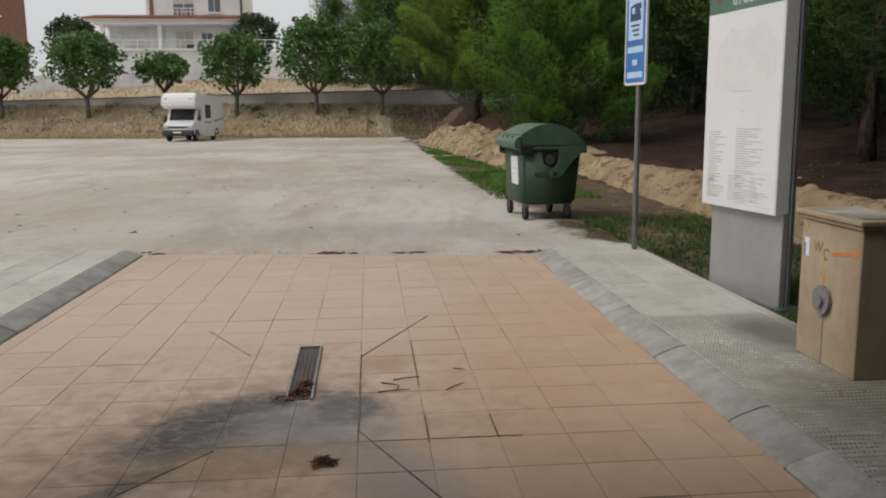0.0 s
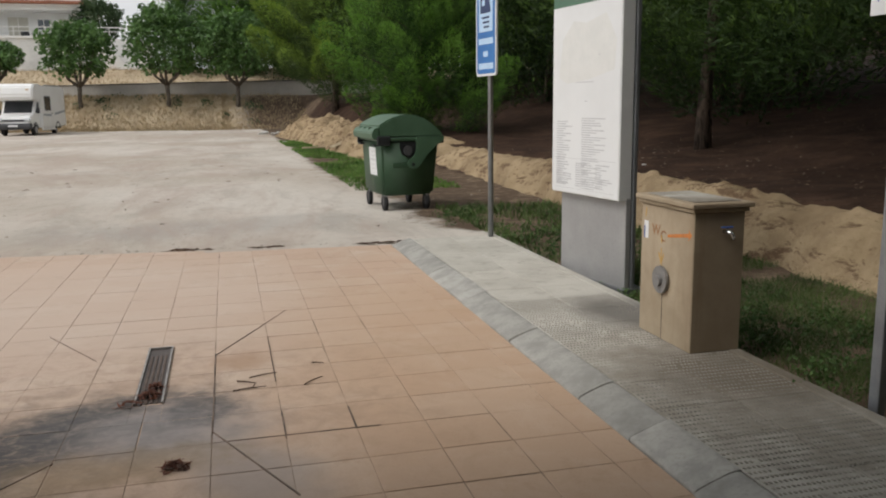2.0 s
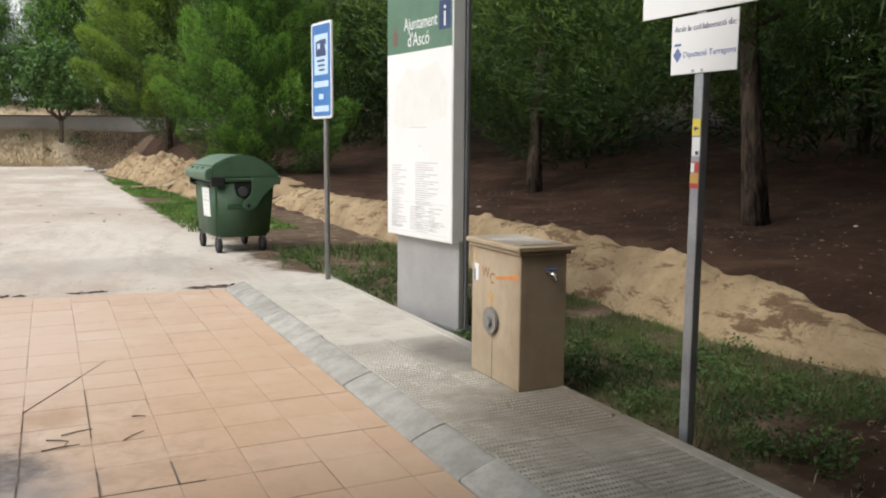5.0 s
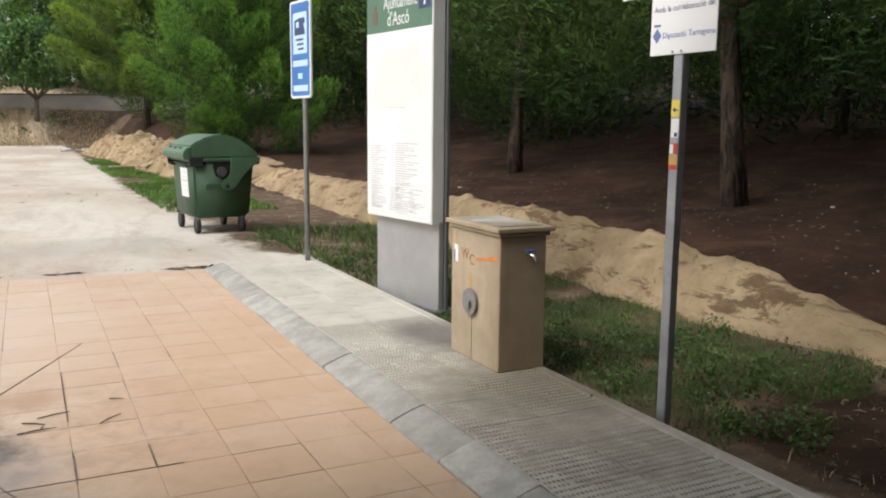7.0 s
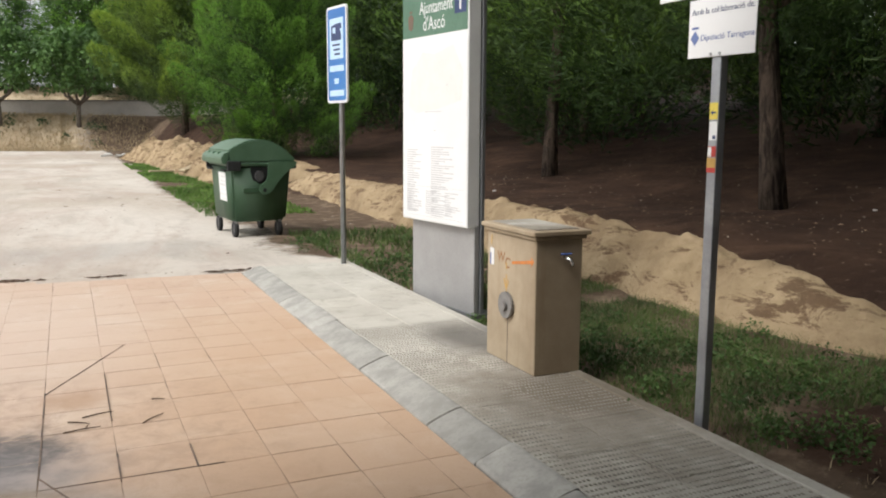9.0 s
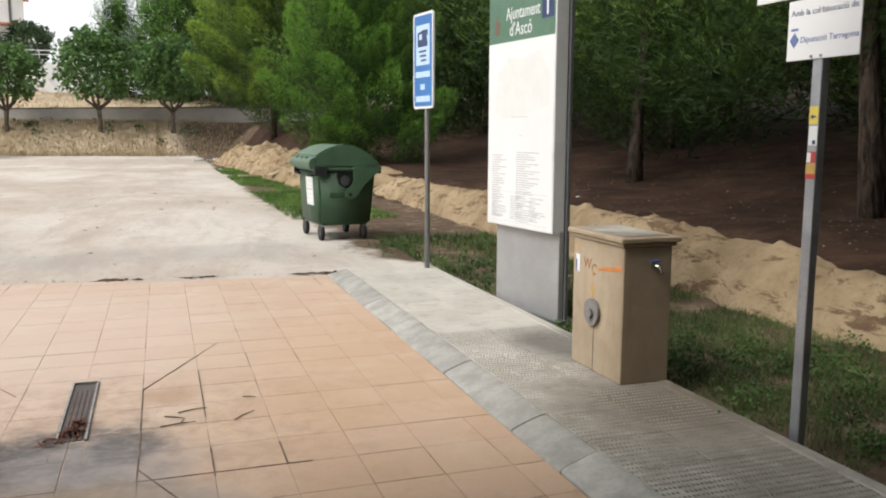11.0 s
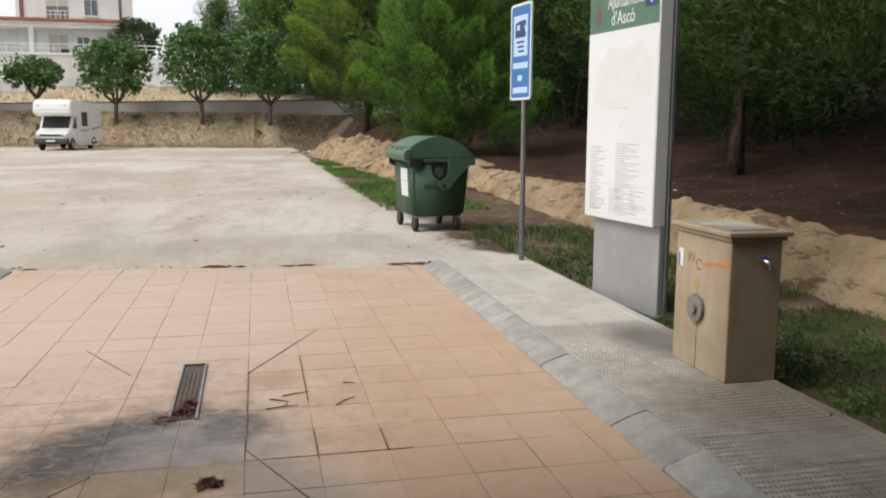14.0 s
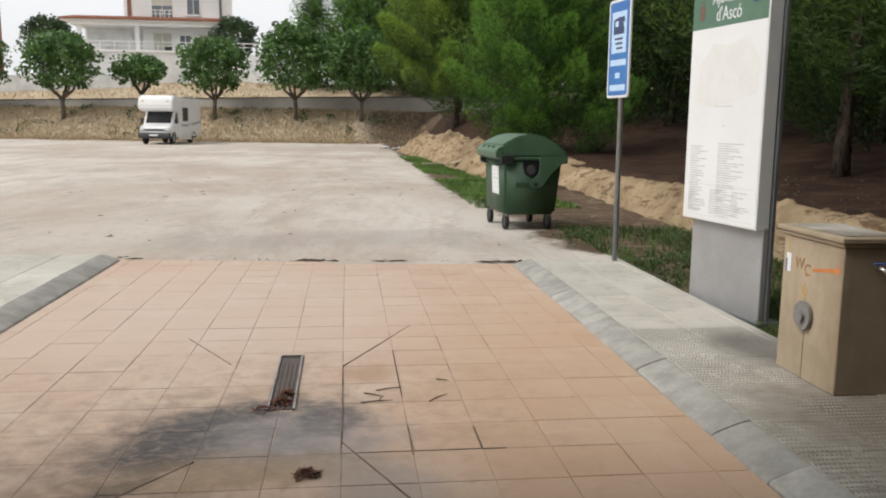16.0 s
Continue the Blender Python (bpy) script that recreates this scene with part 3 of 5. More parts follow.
def kerb_profile(s):
    """The slope of the kerb from the paving up to the pavement; s is its side."""
    return [(0, -0.12), (0, 0.004), (0.012, 0.016), (0.07, 0.04), (0.14, 0.066), (0.19, 0.079), (0.215, 0.08), (0.215, -0.12)]


def kerb_row(name, x, s, y0, y1, step, label):
    head = thing(name, pose(x, 0, 0), label, "kerb", kind="structure")
    outline = [(s * u, v) for u, v in kerb_profile(s)]
    me = bpy.data.meshes.new("kerbstone")
    bm = prism(outline, 0.0005, step - 0.001, "y", 0.004)
    bmesh.ops.recalc_face_normals(bm, faces=bm.faces)
    bm.to_mesh(me)
    bm.free()
    y = y0
    while y < y1 - 0.1:
        ob = part("kerbstone", me, M_KERB, head)
        ob.location = (0.004 * math.sin(y * 7.3), y, 0.003 * math.sin(y * 5.1))
        ob.rotation_euler = (0, 0, 0.005 * math.sin(y * 3.7))
        y += step
    return head


kerb_row("kerb", RIGHT, 1, 4.0 - 0.58 * 10, 9.25, 0.58, "grey sloping concrete kerb beside the forecourt")
kerb_row("kerb", LEFT, -1, 4.0 - 0.58 * 10, 9.75, 0.58, "grey sloping concrete kerb across the forecourt")


def pavement(name, x0, x1, y0, y1, cols, step, label):
    head = thing(name, pose(0, 0, 0), label, "pavement", kind="structure")
    part("slab_bed", box(x0, x1, y0, y1, -0.12, 0.066), M_JOINT, head)
    w = (x1 - x0) / cols
    me = bpy.data.meshes.new("slab")
    bm = box(0.002, w - 0.002, 0.002, step - 0.002, 0.0, 0.03, 0.004)
    bm.to_mesh(me)
    bm.free()
    n = int((y1 - y0) / step + 0.01)
    for r in range(n):
        for c in range(cols):
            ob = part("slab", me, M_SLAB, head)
            ob.location = (x0 + c * w, y1 - (r + 1) * step, 0.049 + 0.0009 * math.sin(r * 5.3 + c * 2.1))
    return head


walkway = pavement("pavement", 2.178, 3.09, -1.64, 9.16, 2, 0.4, "worn pale concrete pavement with dimpled slabs near the cabinet")
pavement("pavement", -4.0, -2.748, -1.45, 9.8, 3, 0.625, "plain pale concrete pavement across the forecourt")
part("edging", box(3.094, 3.18, -1.64, 9.16, -0.14, 0.083, 0.008), M_SLAB, walkway, "narrow concrete edging strip")


def dimples():
    v, f = [], []
    y, row = 1.2, 0
    while y < 5.95:
        x = 2.192 + 0.004 * math.sin(row * 1.7)
        worn = noise.noise((x, y * 1.5, 3.0))
        while x < 3.08:
            if random.random() > 0.04 and abs((x - 2.178) % 0.456) > 0.008:
                a, b = 0.0048 + 0.0018 * random.random(), 0.0075 + 0.003 * random.random() + 0.002 * worn
                k = len(v)
                for p, q in ((-1, -1), (1, -1), (1, 1), (-1, 1)):
                    v.append((x + p * a, y + q * b, 0.0795))
                for p, q in ((-0.7, -0.7), (0.7, -0.7), (0.7, 0.7), (-0.7, 0.7)):
                    v.append((x + p * a, y + q * b, 0.0824))
                f += [(k, k + 1, k + 5, k + 4), (k + 1, k + 2, k + 6, k + 5), (k + 2, k + 3, k + 7, k + 6), (k + 3, k, k + 4, k + 7), (k + 4, k + 5, k + 6, k + 7)]
            x += 0.0232
        y += 0.0485
        row += 1
    return part("dimple_pattern", soup("dimple_pattern", v, f), M_DIMPLE, walkway, "rows of grit-dark slip-proof dimples")


dimples()


def drain():
    d = thing("floor_drain", pose(-0.31, 5.13, 0, 0, 0, 0.4), "narrow rusty slot drain full of dead leaves, set in tiles", "drain")
    w, l = 0.078, 0.55
    part("channel", box(-w + 0.012, w - 0.012, -l + 0.012, l - 0.012, -0.011, -0.0012), M_DRAINWALL, d, "dark wet drain channel")
    fr = bmesh.new()
    for a in (box(-w, -w + 0.012, -l, l, -0.011, 0.012), box(w - 0.012, w, -l, l, -0.011, 0.012), box(-w, w, l - 0.014, l, -0.011, 0.011)):
        me = bpy.data.meshes.new("edge")
        a.to_mesh(me)
        a.free()
        fr.from_mesh(me)
        bpy.data.meshes.remove(me)
    part("frame", fr, M_STEELEDGE, d, "worn steel drain frame")
    bar = bpy.data.meshes.new("grate_bar")
    b = box(-0.008, 0.008, -l + 0.014, l - 0.18, -0.001, 0.004, 0.0015)
    b.to_mesh(bar)
    b.free()
    for i in range(4):
        ob = part("grate_bar", bar, M_GRATE, d)
        ob.location.x = -0.042 + 0.028 * i


drain()


# ---- service cabinet ----
def service_cabinet():
    c = thing("service_cabinet", pose(2.83, 4.33, 0.079), "sand-coloured rendered water service cabinet with painted strokes", "cabinet")
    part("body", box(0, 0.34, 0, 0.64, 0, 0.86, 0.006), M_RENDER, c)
    part("lid", prism(((-0.035, -0.035), (0.385, -0.035), (0.385, 0.675), (-0.035, 0.675)), 0.887, 0.918, "z", 0.006), M_RENDER, c, "overhanging rendered lid")
    part("lid_moulding", box(-0.017, 0.36, -0.017, 0.657, 0.861, 0.886, 0.005), M_RENDER, c)
    part("top_plate", box(0.02, 0.33, 0.03, 0.61, 0.919, 0.924, 0.002), M_SLAB, c, "pale worn top plate")
    cover = part("outlet_cover", lathe(((0.088, 0), (0.088, 0.018), (0.08, 0.026), (0.055, 0.026), (0.05, 0.02)), 28, None, "x", (-0.027, 0.345, 0.395)), M_CABGREY, c, "round grey cast outlet cover")
    part("lock_knob", lathe(((0.034, 0), (0.034, 0.016), (0.026, 0.024)), 16, None, "x", (-0.05, 0.338, 0.39)), M_CABGREY, cover)
    part("door_gap", box(-0.0015, 0.004, 0.343, 0.349, 0.0, 0.31), M_CRACK, c, "narrow dark gap below the cover")
    st = part("sticker", box(-0.0025, 0.001, 0.545, 0.6, 0.63, 0.745), M_WHITE, c, "white and blue sticker")
    part("sticker_band", box(-0.0035, -0.0026, 0.585, 0.6, 0.63, 0.71), M_BLUEPLASTIC, st, "blue band")
    face = Matrix.Translation((-0.0015, 0, 0)) @ Matrix(((0, 0, -1, 0), (-1, 0, 0, 0), (0, 1, 0, 0), (0, 0, 0, 1)))
    lettering("W", 0.10, M_BROWNPAINT, c, face @ pose(-0.445, 0.668, 0), "painted_letters")
    lettering("C", 0.10, M_BROWNPAINT, c, face @ pose(-0.36, 0.64, 0, 0, 0, -8), "painted_letters")
    stroke = prism(((0.02, 0.722), (0.055, 0.75), (0.052, 0.732), (0.30, 0.69), (0.30, 0.672), (0.052, 0.708), (0.06, 0.685)), -0.002, 0.001, "x")
    part("painted_arrow", stroke, M_ORANGE, c, "orange painted arrow")
    for k, (y, z, l, a) in enumerate(((0.37, 0.535, 0.12, 0), (0.355, 0.525, 0.08, 25), (0.385, 0.525, 0.085, -25), (0.58, 0.80, 0.07, 12), (0.372, 0.65, 0.05, 4))):
        o = part("paint_smear", prism(((-0.006, -l / 2), (0.005, -l / 2 + 0.01), (0.007, l / 2), (-0.004, l / 2 - 0.008)), -0.0018 - 0.0003 * k, 0.001, "x"), M_OCHRE, c)
        o.location = (0, y, z)
        o.rotation_euler = (radians(a), 0, 0)
    tap = part("tap", tube(((0.2, 0.01, 0.745), (0.2, -0.03, 0.745), (0.215, -0.055, 0.74), (0.222, -0.062, 0.72), (0.223, -0.063, 0.70)), (0.012, 0.011, 0.012, 0.011, 0.010), 10), M_CHROME, c, "small chrome water tap", True)
    part("tap_handle", box(0.16, 0.24, -0.04, -0.022, 0.768, 0.778, 0.004), M_BLUEPLASTIC, tap, "blue tap lever")
    part("tap_stem", lathe(((0.007, 0), (0.007, 0.03)), 10, None, "z", (0.2, -0.03, 0.745)), M_CHROME, tap)


service_cabinet()


# ---- signs ----
def facing(x, y, z, turn=8.5):
    """A pose for flat signs that face the forecourt: their x runs towards the camera's end, y up, z out to the forecourt."""
    a = radians(turn)
    u = Vector((math.sin(a), -math.cos(a), 0))
    n = Vector((-math.cos(a), -math.sin(a), 0))
    return Matrix.Translation((x, y, z)) @ Matrix((u, (0, 0, 1), n)).transposed().to_4x4()


def panel_bars(board, rows, x0, x1, top, step, thick, zf):
    for i in range(rows):
        l = x0 + (x1 - x0) * (0.3 + 0.7 * random.random())
        part("text_bar", box(x0, l, top - i * step - thick, top - i * step, zf, zf + 0.001), M_PRINT, board)


def info_panel():
    p = thing("information_panel", facing(3.24, 7.32, 0.0), "tall grey municipal information panel with white map board", "sign")
    part("base", box(0.0, 1.03, -0.06, 0.80, -0.055, 0.0, 0.006), M_GREY, p, "light grey metal base sheet")
    part("column", box(0.0, 1.045, 0.0, 2.98, -0.10, -0.058, 0.008), M_DARKGREY, p, "dark grey metal column behind the board")
    part("plinth", box(0.02, 1.05, -0.12, 0.02, -0.20, 0.02, 0.005), M_DARKGREY, p)
    b = part("board", box(-0.05, 1.03, 0.775, 2.98, -0.05, 0.075, 0.006), M_ALU, p, "grey board frame")
    part("map_sheet", box(-0.046, 1.015, 0.79, 2.435, 0.0755, 0.0775), M_WHITE, b, "white printed map sheet, faded by light")
    g = part("header", box(-0.046, 1.015, 2.437, 2.965, 0.0755, 0.0775), M_SIGNGREEN, b, "dull green header band")
    lettering("Ajuntament", 0.13, M_WHITE, g, pose(0.52, 2.63, 0.0785) @ Matrix.Diagonal((0.88, 1.2, 1, 1)), "header_lettering")
    lettering("d'Ascó", 0.14, M_WHITE, g, pose(0.49, 2.485, 0.0785) @ Matrix.Diagonal((0.95, 1.2, 1, 1)), "header_lettering")
    q = part("information_mark", box(0.82, 0.995, 2.58, 2.82, 0.078, 0.0795), M_NAVY, g, "dark blue square with white letter")
    lettering("i", 0.26, M_WHITE, q, pose(0.907, 2.61, 0.0805), "mark_letter")
    crest = part("crest", prism(((0.06, 2.52), (0.10, 2.50), (0.14, 2.52), (0.145, 2.62), (0.10, 2.65), (0.055, 2.62)), 0.078, 0.0795, "z"), M_CREST, g, "small reddish crest")
    part("crest_top", prism(((0.08, 2.655), (0.12, 2.655), (0.125, 2.68), (0.1, 2.67), (0.075, 2.68)), 0.078, 0.0795, "z"), M_CREST, crest)
    part("faded_map", prism(((0.06, 1.82), (0.2, 1.76), (0.55, 1.79), (0.93, 1.86), (0.96, 2.1), (0.8, 2.33), (0.5, 2.27), (0.3, 2.3), (0.12, 2.15)), 0.0776, 0.0782, "z"), M_PALEMAP, b, "very faded town plan")
    for x0, x1, y in ((0.35, 0.62, 1.765), (0.5, 0.53, 1.60), (0.7, 0.72, 1.99)):
        part("map_mark", box(x0, x1, y, y + 0.008, 0.0783, 0.079), M_PRINT, b)
    panel_bars(b, 27, 0.03, 0.30, 1.43, 0.0215, 0.0095, 0.0777)
    panel_bars(b, 31, 0.45, 0.85, 1.46, 0.0205, 0.0095, 0.0777)
    part("rule", box(0.0, 0.97, 0.822, 0.825, 0.0777, 0.0783), M_PRINT, b)
    part("rule", box(0.0, 0.97, 1.03 - 0.205 + 0.27, 1.03 - 0.2 + 0.268, 0.0777, 0.0783), M_PRINT, b)
    for x0, x1 in ((0.03, 0.26), (0.36, 0.6), (0.68, 0.93)):
        panel_bars(b, 11, x0, x1, 1.06, 0.02, 0.009, 0.0777)


info_panel()


def services_sign():
    s = thing("road_sign", facing(3.08, 9.02, 0.0), "blue motorhome services road sign on steel pole", "sign")
    part("pole", lathe(((0.03, -0.1), (0.03, 2.9), (0.028, 2.91)), 18, None, "y", (0, 0, 0)), M_GALV, s, "galvanised steel pole", True)
    w, lo, hi, r = 0.25, 1.9, 2.95, 0.045

    def rounded(k, r):
        pts = []
        for cx, cy, a0 in ((w - k - r, hi - k - r, 0), (-w + k + r, hi - k - r, 90), (-w + k + r, lo + k + r, 180), (w - k - r, lo + k + r, 270)):
            pts += [(cx + r * math.cos(radians(a0 + i * 22.5)), cy + r * math.sin(radians(a0 + i * 22.5))) for i in range(5)]
        return pts
    pl = part("plate", prism(rounded(0, r), 0.035, 0.055, "z"), M_WHITE, s, "white-bordered sign plate")
    part("blue_field", prism(rounded(0.026, 0.03), 0.0555, 0.057, "z"), M_SIGNBLUE, pl, "blue sign field")
    pic = part("pictogram_field", box(-0.17, 0.17, 2.38, 2.82, 0.0573, 0.0583), M_LIGHTBLUE, pl, "pale square with vehicle symbol")
    body = ((-0.13, 2.60), (-0.13, 2.74), (0.0, 2.76), (0.12, 2.76), (0.13, 2.70), (0.09, 2.70), (0.12, 2.63), (0.12, 2.58), (-0.13, 2.58))
    part("vehicle_symbol", prism(body, 0.0585, 0.0592, "z"), M_NAVY, pic)
    part("window_symbol", box(-0.09, -0.02, 2.66, 2.72, 0.0593, 0.0598), M_LIGHTBLUE, pic)
    for y in (2.52, 2.47, 2.42):
        part("symbol_bar", box(-0.1 + (2.52 - y) * 0.5, 0.09, y, y + 0.022, 0.0585, 0.0592), M_NAVY, pic)
    part("text_bar", box(-0.18, 0.18, 2.245, 2.31, 0.0573, 0.0583), M_LIGHTBLUE, pl)
    part("text_bar", box(-0.06, 0.05, 2.11, 2.17, 0.0573, 0.0583), M_LIGHTBLUE, pl)
    part("text_bar", box(-0.18, 0.18, 1.975, 2.04, 0.0573, 0.0583), M_LIGHTBLUE, pl)
    for y in (2.0, 2.3):
        part("clamp", box(-0.05, 0.05, y, y + 0.03, -0.034, 0.036, 0.004), M_GALV, s)


services_sign()


def funding_sign():
    s = thing("notice_post", facing(3.247, 3.311, 0.0, 3), "grey steel notice post with white plates and stickers", "sign")
    part("post", box(-0.032, 0.032, -0.05, 2.75, -0.05, 0.0, 0.004), M_GALV, s, "square galvanised post")
    p = part("notice_plate", box(-0.192, 0.253, 1.983, 2.275, 0.004, 0.012, 0.002), M_WHITE, s, "white printed notice plate")
    lettering("Amb la col·laboració de:", 0.042, M_NAVY, p, pose(0.035, 2.2, 0.0125), "notice_lettering")
    lettering("Diputació Tarragona", 0.042, M_BLUEPRINT, p, pose(0.07, 2.068, 0.0125), "notice_lettering")
    part("emblem", prism(((-0.145, 2.045), (-0.115, 2.083), (-0.145, 2.121), (-0.175, 2.083)), 0.0122, 0.013, "z"), M_BLUEPRINT, p, "small blue diamond emblem")
    part("emblem_crown", box(-0.168, -0.122, 2.128, 2.14, 0.0122, 0.013), M_BLUEPRINT, p)
    part("upper_plate", box(-0.42, 0.36, 2.29, 2.62, 0.004, 0.012, 0.002), M_WHITE, s, "second white plate above")
    for x in (-0.03, 0.03):
        part("bolt", lathe(((0.007, 0), (0.007, 0.006)), 8, None, "z", (x, 1.997, 0.012)), M_GALV, p)
    y = part("sticker", box(-0.028, 0.028, 1.67, 1.755, 0.0005, 0.0015), M_YELLOW, s, "yellow sticker with dark arrow")
    part("sticker_print", prism(((-0.02, 1.705), (-0.004, 1.72), (-0.004, 1.71), (0.015, 1.71), (0.015, 1.70), (-0.004, 1.70), (-0.004, 1.69)), 0.0016, 0.0021, "z"), M_NAVY, y)
    w = part("sticker", box(-0.024, 0.029, 1.565, 1.66, 0.0005, 0.0015), M_WHITE, s, "white sticker")
    part("sticker_print", box(0.0, 0.02, 1.57, 1.59, 0.0016, 0.0021), M_NAVY, w)
    r = part("sticker", box(-0.027, 0.027, 1.48, 1.535, 0.0005, 0.0015), M_RED, s, "red and white sticker")
    part("sticker_print", box(-0.027, -0.003, 1.482, 1.53, 0.0016, 0.0021), M_WHITE, r)
    o = part("sticker", box(-0.03, 0.03, 1.40, 1.475, 0.0005, 0.0015), M_OCHRE, s, "orange and red sticker")
    part("sticker_print", box(-0.03, 0.03, 1.40, 1.425, 0.0016, 0.0021), M_RED, o)


funding_sign()


# ---- waste container ----
def waste_container():
    b = thing("waste_container", pose(2.79, 12.87, 0.0, 0, 0, 4.5), "dark green wheeled waste container with domed lid", "waste container")
    body = bmesh.new()
    lower = [(-0.46, -0.55), (0.45, -0.55), (0.45, 0.55), (-0.46, 0.55)]
    upper = [(-0.50, -0.60), (0.54, -0.60), (0.54, 0.60), (-0.50, 0.60)]
    lo = [body.verts.new((x, y, 0.235)) for x, y in lower]
    hi = [body.verts.new((x, y, 1.08)) for x, y in upper]
    for i in range(4):
        body.faces.new((lo[i], lo[(i + 1) % 4], hi[(i + 1) % 4], hi[i]))
    body.faces.new(lo[::-1])
    body.faces.new(hi)
    bmesh.ops.bevel(body, geom=[e for e in body.edges], offset=0.045, segments=3, affect="EDGES")
    part("body", body, M_BIN, b, "", True)
    part("rim", box(-0.54, 0.58, -0.635, 0.635, 1.06, 1.115, 0.015), M_BIN, b)
    # domed lid, arched from the front lip to the back
    arc = [(-0.54, 1.12)] + [(-0.54 + 1.15 * t, 1.205 + 0.265 * math.sin(math.pi * (0.08 + 0.84 * t)) ** 0.8 - 0.13 * t ** 3) for t in np.linspace(0, 1, 17)] + [(0.61, 1.12)]
    part("lid", prism(arc, -0.62, 0.62, "y", 0.02, 2), M_BINLID, b, "faded green domed lid", False)
    part("lid_lip", prism(((-0.64, 1.10), (-0.655, 1.19), (-0.60, 1.255), (-0.53, 1.27), (-0.53, 1.10)), -0.62, 0.62, "y", 0.012, 2), M_BINLID, b)
    for y in (-0.3, 0.0, 0.3):
        part("lid_rib", box(-0.62, -0.50, y - 0.012, y + 0.012, 1.19, 1.27, 0.006), M_BINLID, b)
    for s in (-1, 1):
        ya, yb = sorted((s * 0.625, s * 0.67))
        arm = part("lid_arm", prism(((0.62, 1.13), (0.60, 1.05), (0.49, 1.0), (0.3, 0.84), (0.19, 0.70), (0.13, 0.655), (0.05, 0.64), (-0.02, 0.67), (-0.05, 0.73), (-0.02, 0.78), (0.08, 0.85), (0.115, 0.93), (0.115, 1.13)), ya, yb, "y", 0.01, 2), M_BINLID, b, "curved green lid arm")
        part("pivot", lathe(((0.03, 0), (0.03, 0.012), (0.02, 0.018)), 12, None, "y", (0.045, yb - 0.004 if s > 0 else ya - 0.014, 0.71)), M_BLACK, arm)
        hy = sorted((s * 0.56, s * 0.606))
        part("side_recess", prism(((-0.13, 0.86), (-0.17, 0.98), (-0.16, 1.05), (0.16, 1.05), (0.16, 0.84), (0.0, 0.80)), hy[0], hy[1], "y", 0.004), M_BLACK, b, "black pocket for lifting")
        part("side_recess", box(-0.30, 0.0, hy[0], sorted((s * 0.56, s * 0.592))[1] if s > 0 else hy[1], 0.665, 0.74, 0.01), M_BIN, b)
        part("trunnion", lathe(((0.075, 0), (0.075, 0.04), (0.06, 0.05)), 18, None, "y", (-0.03, s * 0.6 - (0.05 if s < 0 else 0), 0.92)), M_FORK, b)
        part("corner_block", box(-0.57, -0.34, sorted((s * 0.6, s * 0.665))[0], sorted((s * 0.6, s * 0.665))[1], 1.0, 1.14, 0.012), M_BLACK, b, "black corner stop")
        part("corner_block", box(0.48, 0.61, sorted((s * 0.6, s * 0.66))[0], sorted((s * 0.6, s * 0.66))[1], 1.02, 1.1, 0.012), M_BLACK, b)
    b.scale = (0.88, 1, 1)
    lab = part("label", box(-0.005, 0.0, -0.27, 0.13, 0.53, 0.96), M_WHITE, b, "white paper label with print bars")
    lab.location = (-0.449, 0, 0)
    lab.rotation_euler = (0, -0.047, 0)
    for k in range(6):
        z = 0.56 + k * 0.066
        part("text_bar", box(-0.0065, -0.0052, -0.24, 0.0 + 0.1 * random.random(), z, z + (0.028 if k == 3 else 0.009)), M_PRINT, lab)
    for y in (-0.43, 0.43):
        part("handle", tube(((-0.53, y - 0.1, 1.0), (-0.58, y - 0.1, 1.0), (-0.58, y + 0.1, 1.0), (-0.53, y + 0.1, 1.0)), (0.014, 0.014, 0.014, 0.014), 8), M_BLACK, b)
    for x in (-0.39, 0.38):
        for y in (-0.47, 0.47):
            cx, cy = x * 0.98 - 0.02, y
            ca = part("caster", box(cx - 0.028, cx + 0.028, cy - 0.05, cy + 0.05, 0.20, 0.245, 0.006), M_CABGREY, b, "steel swivel caster")
            part("fork", box(cx - 0.034, cx - 0.027, cy - 0.04, cy + 0.04, 0.08, 0.215, 0.002), M_FORK, ca)
            part("fork", box(cx + 0.027, cx + 0.034, cy - 0.04, cy + 0.04, 0.08, 0.215, 0.002), M_FORK, ca)
            part("wheel", lathe(((0.06, -0.03), (0.116, -0.032), (0.124, -0.02), (0.124, 0.02), (0.116, 0.032), (0.06, 0.03)), 22, None, "x", (cx, cy + 0.03, 0.124)), M_RUBBER, ca, "black rubber wheel", True)
    return b


waste_container()


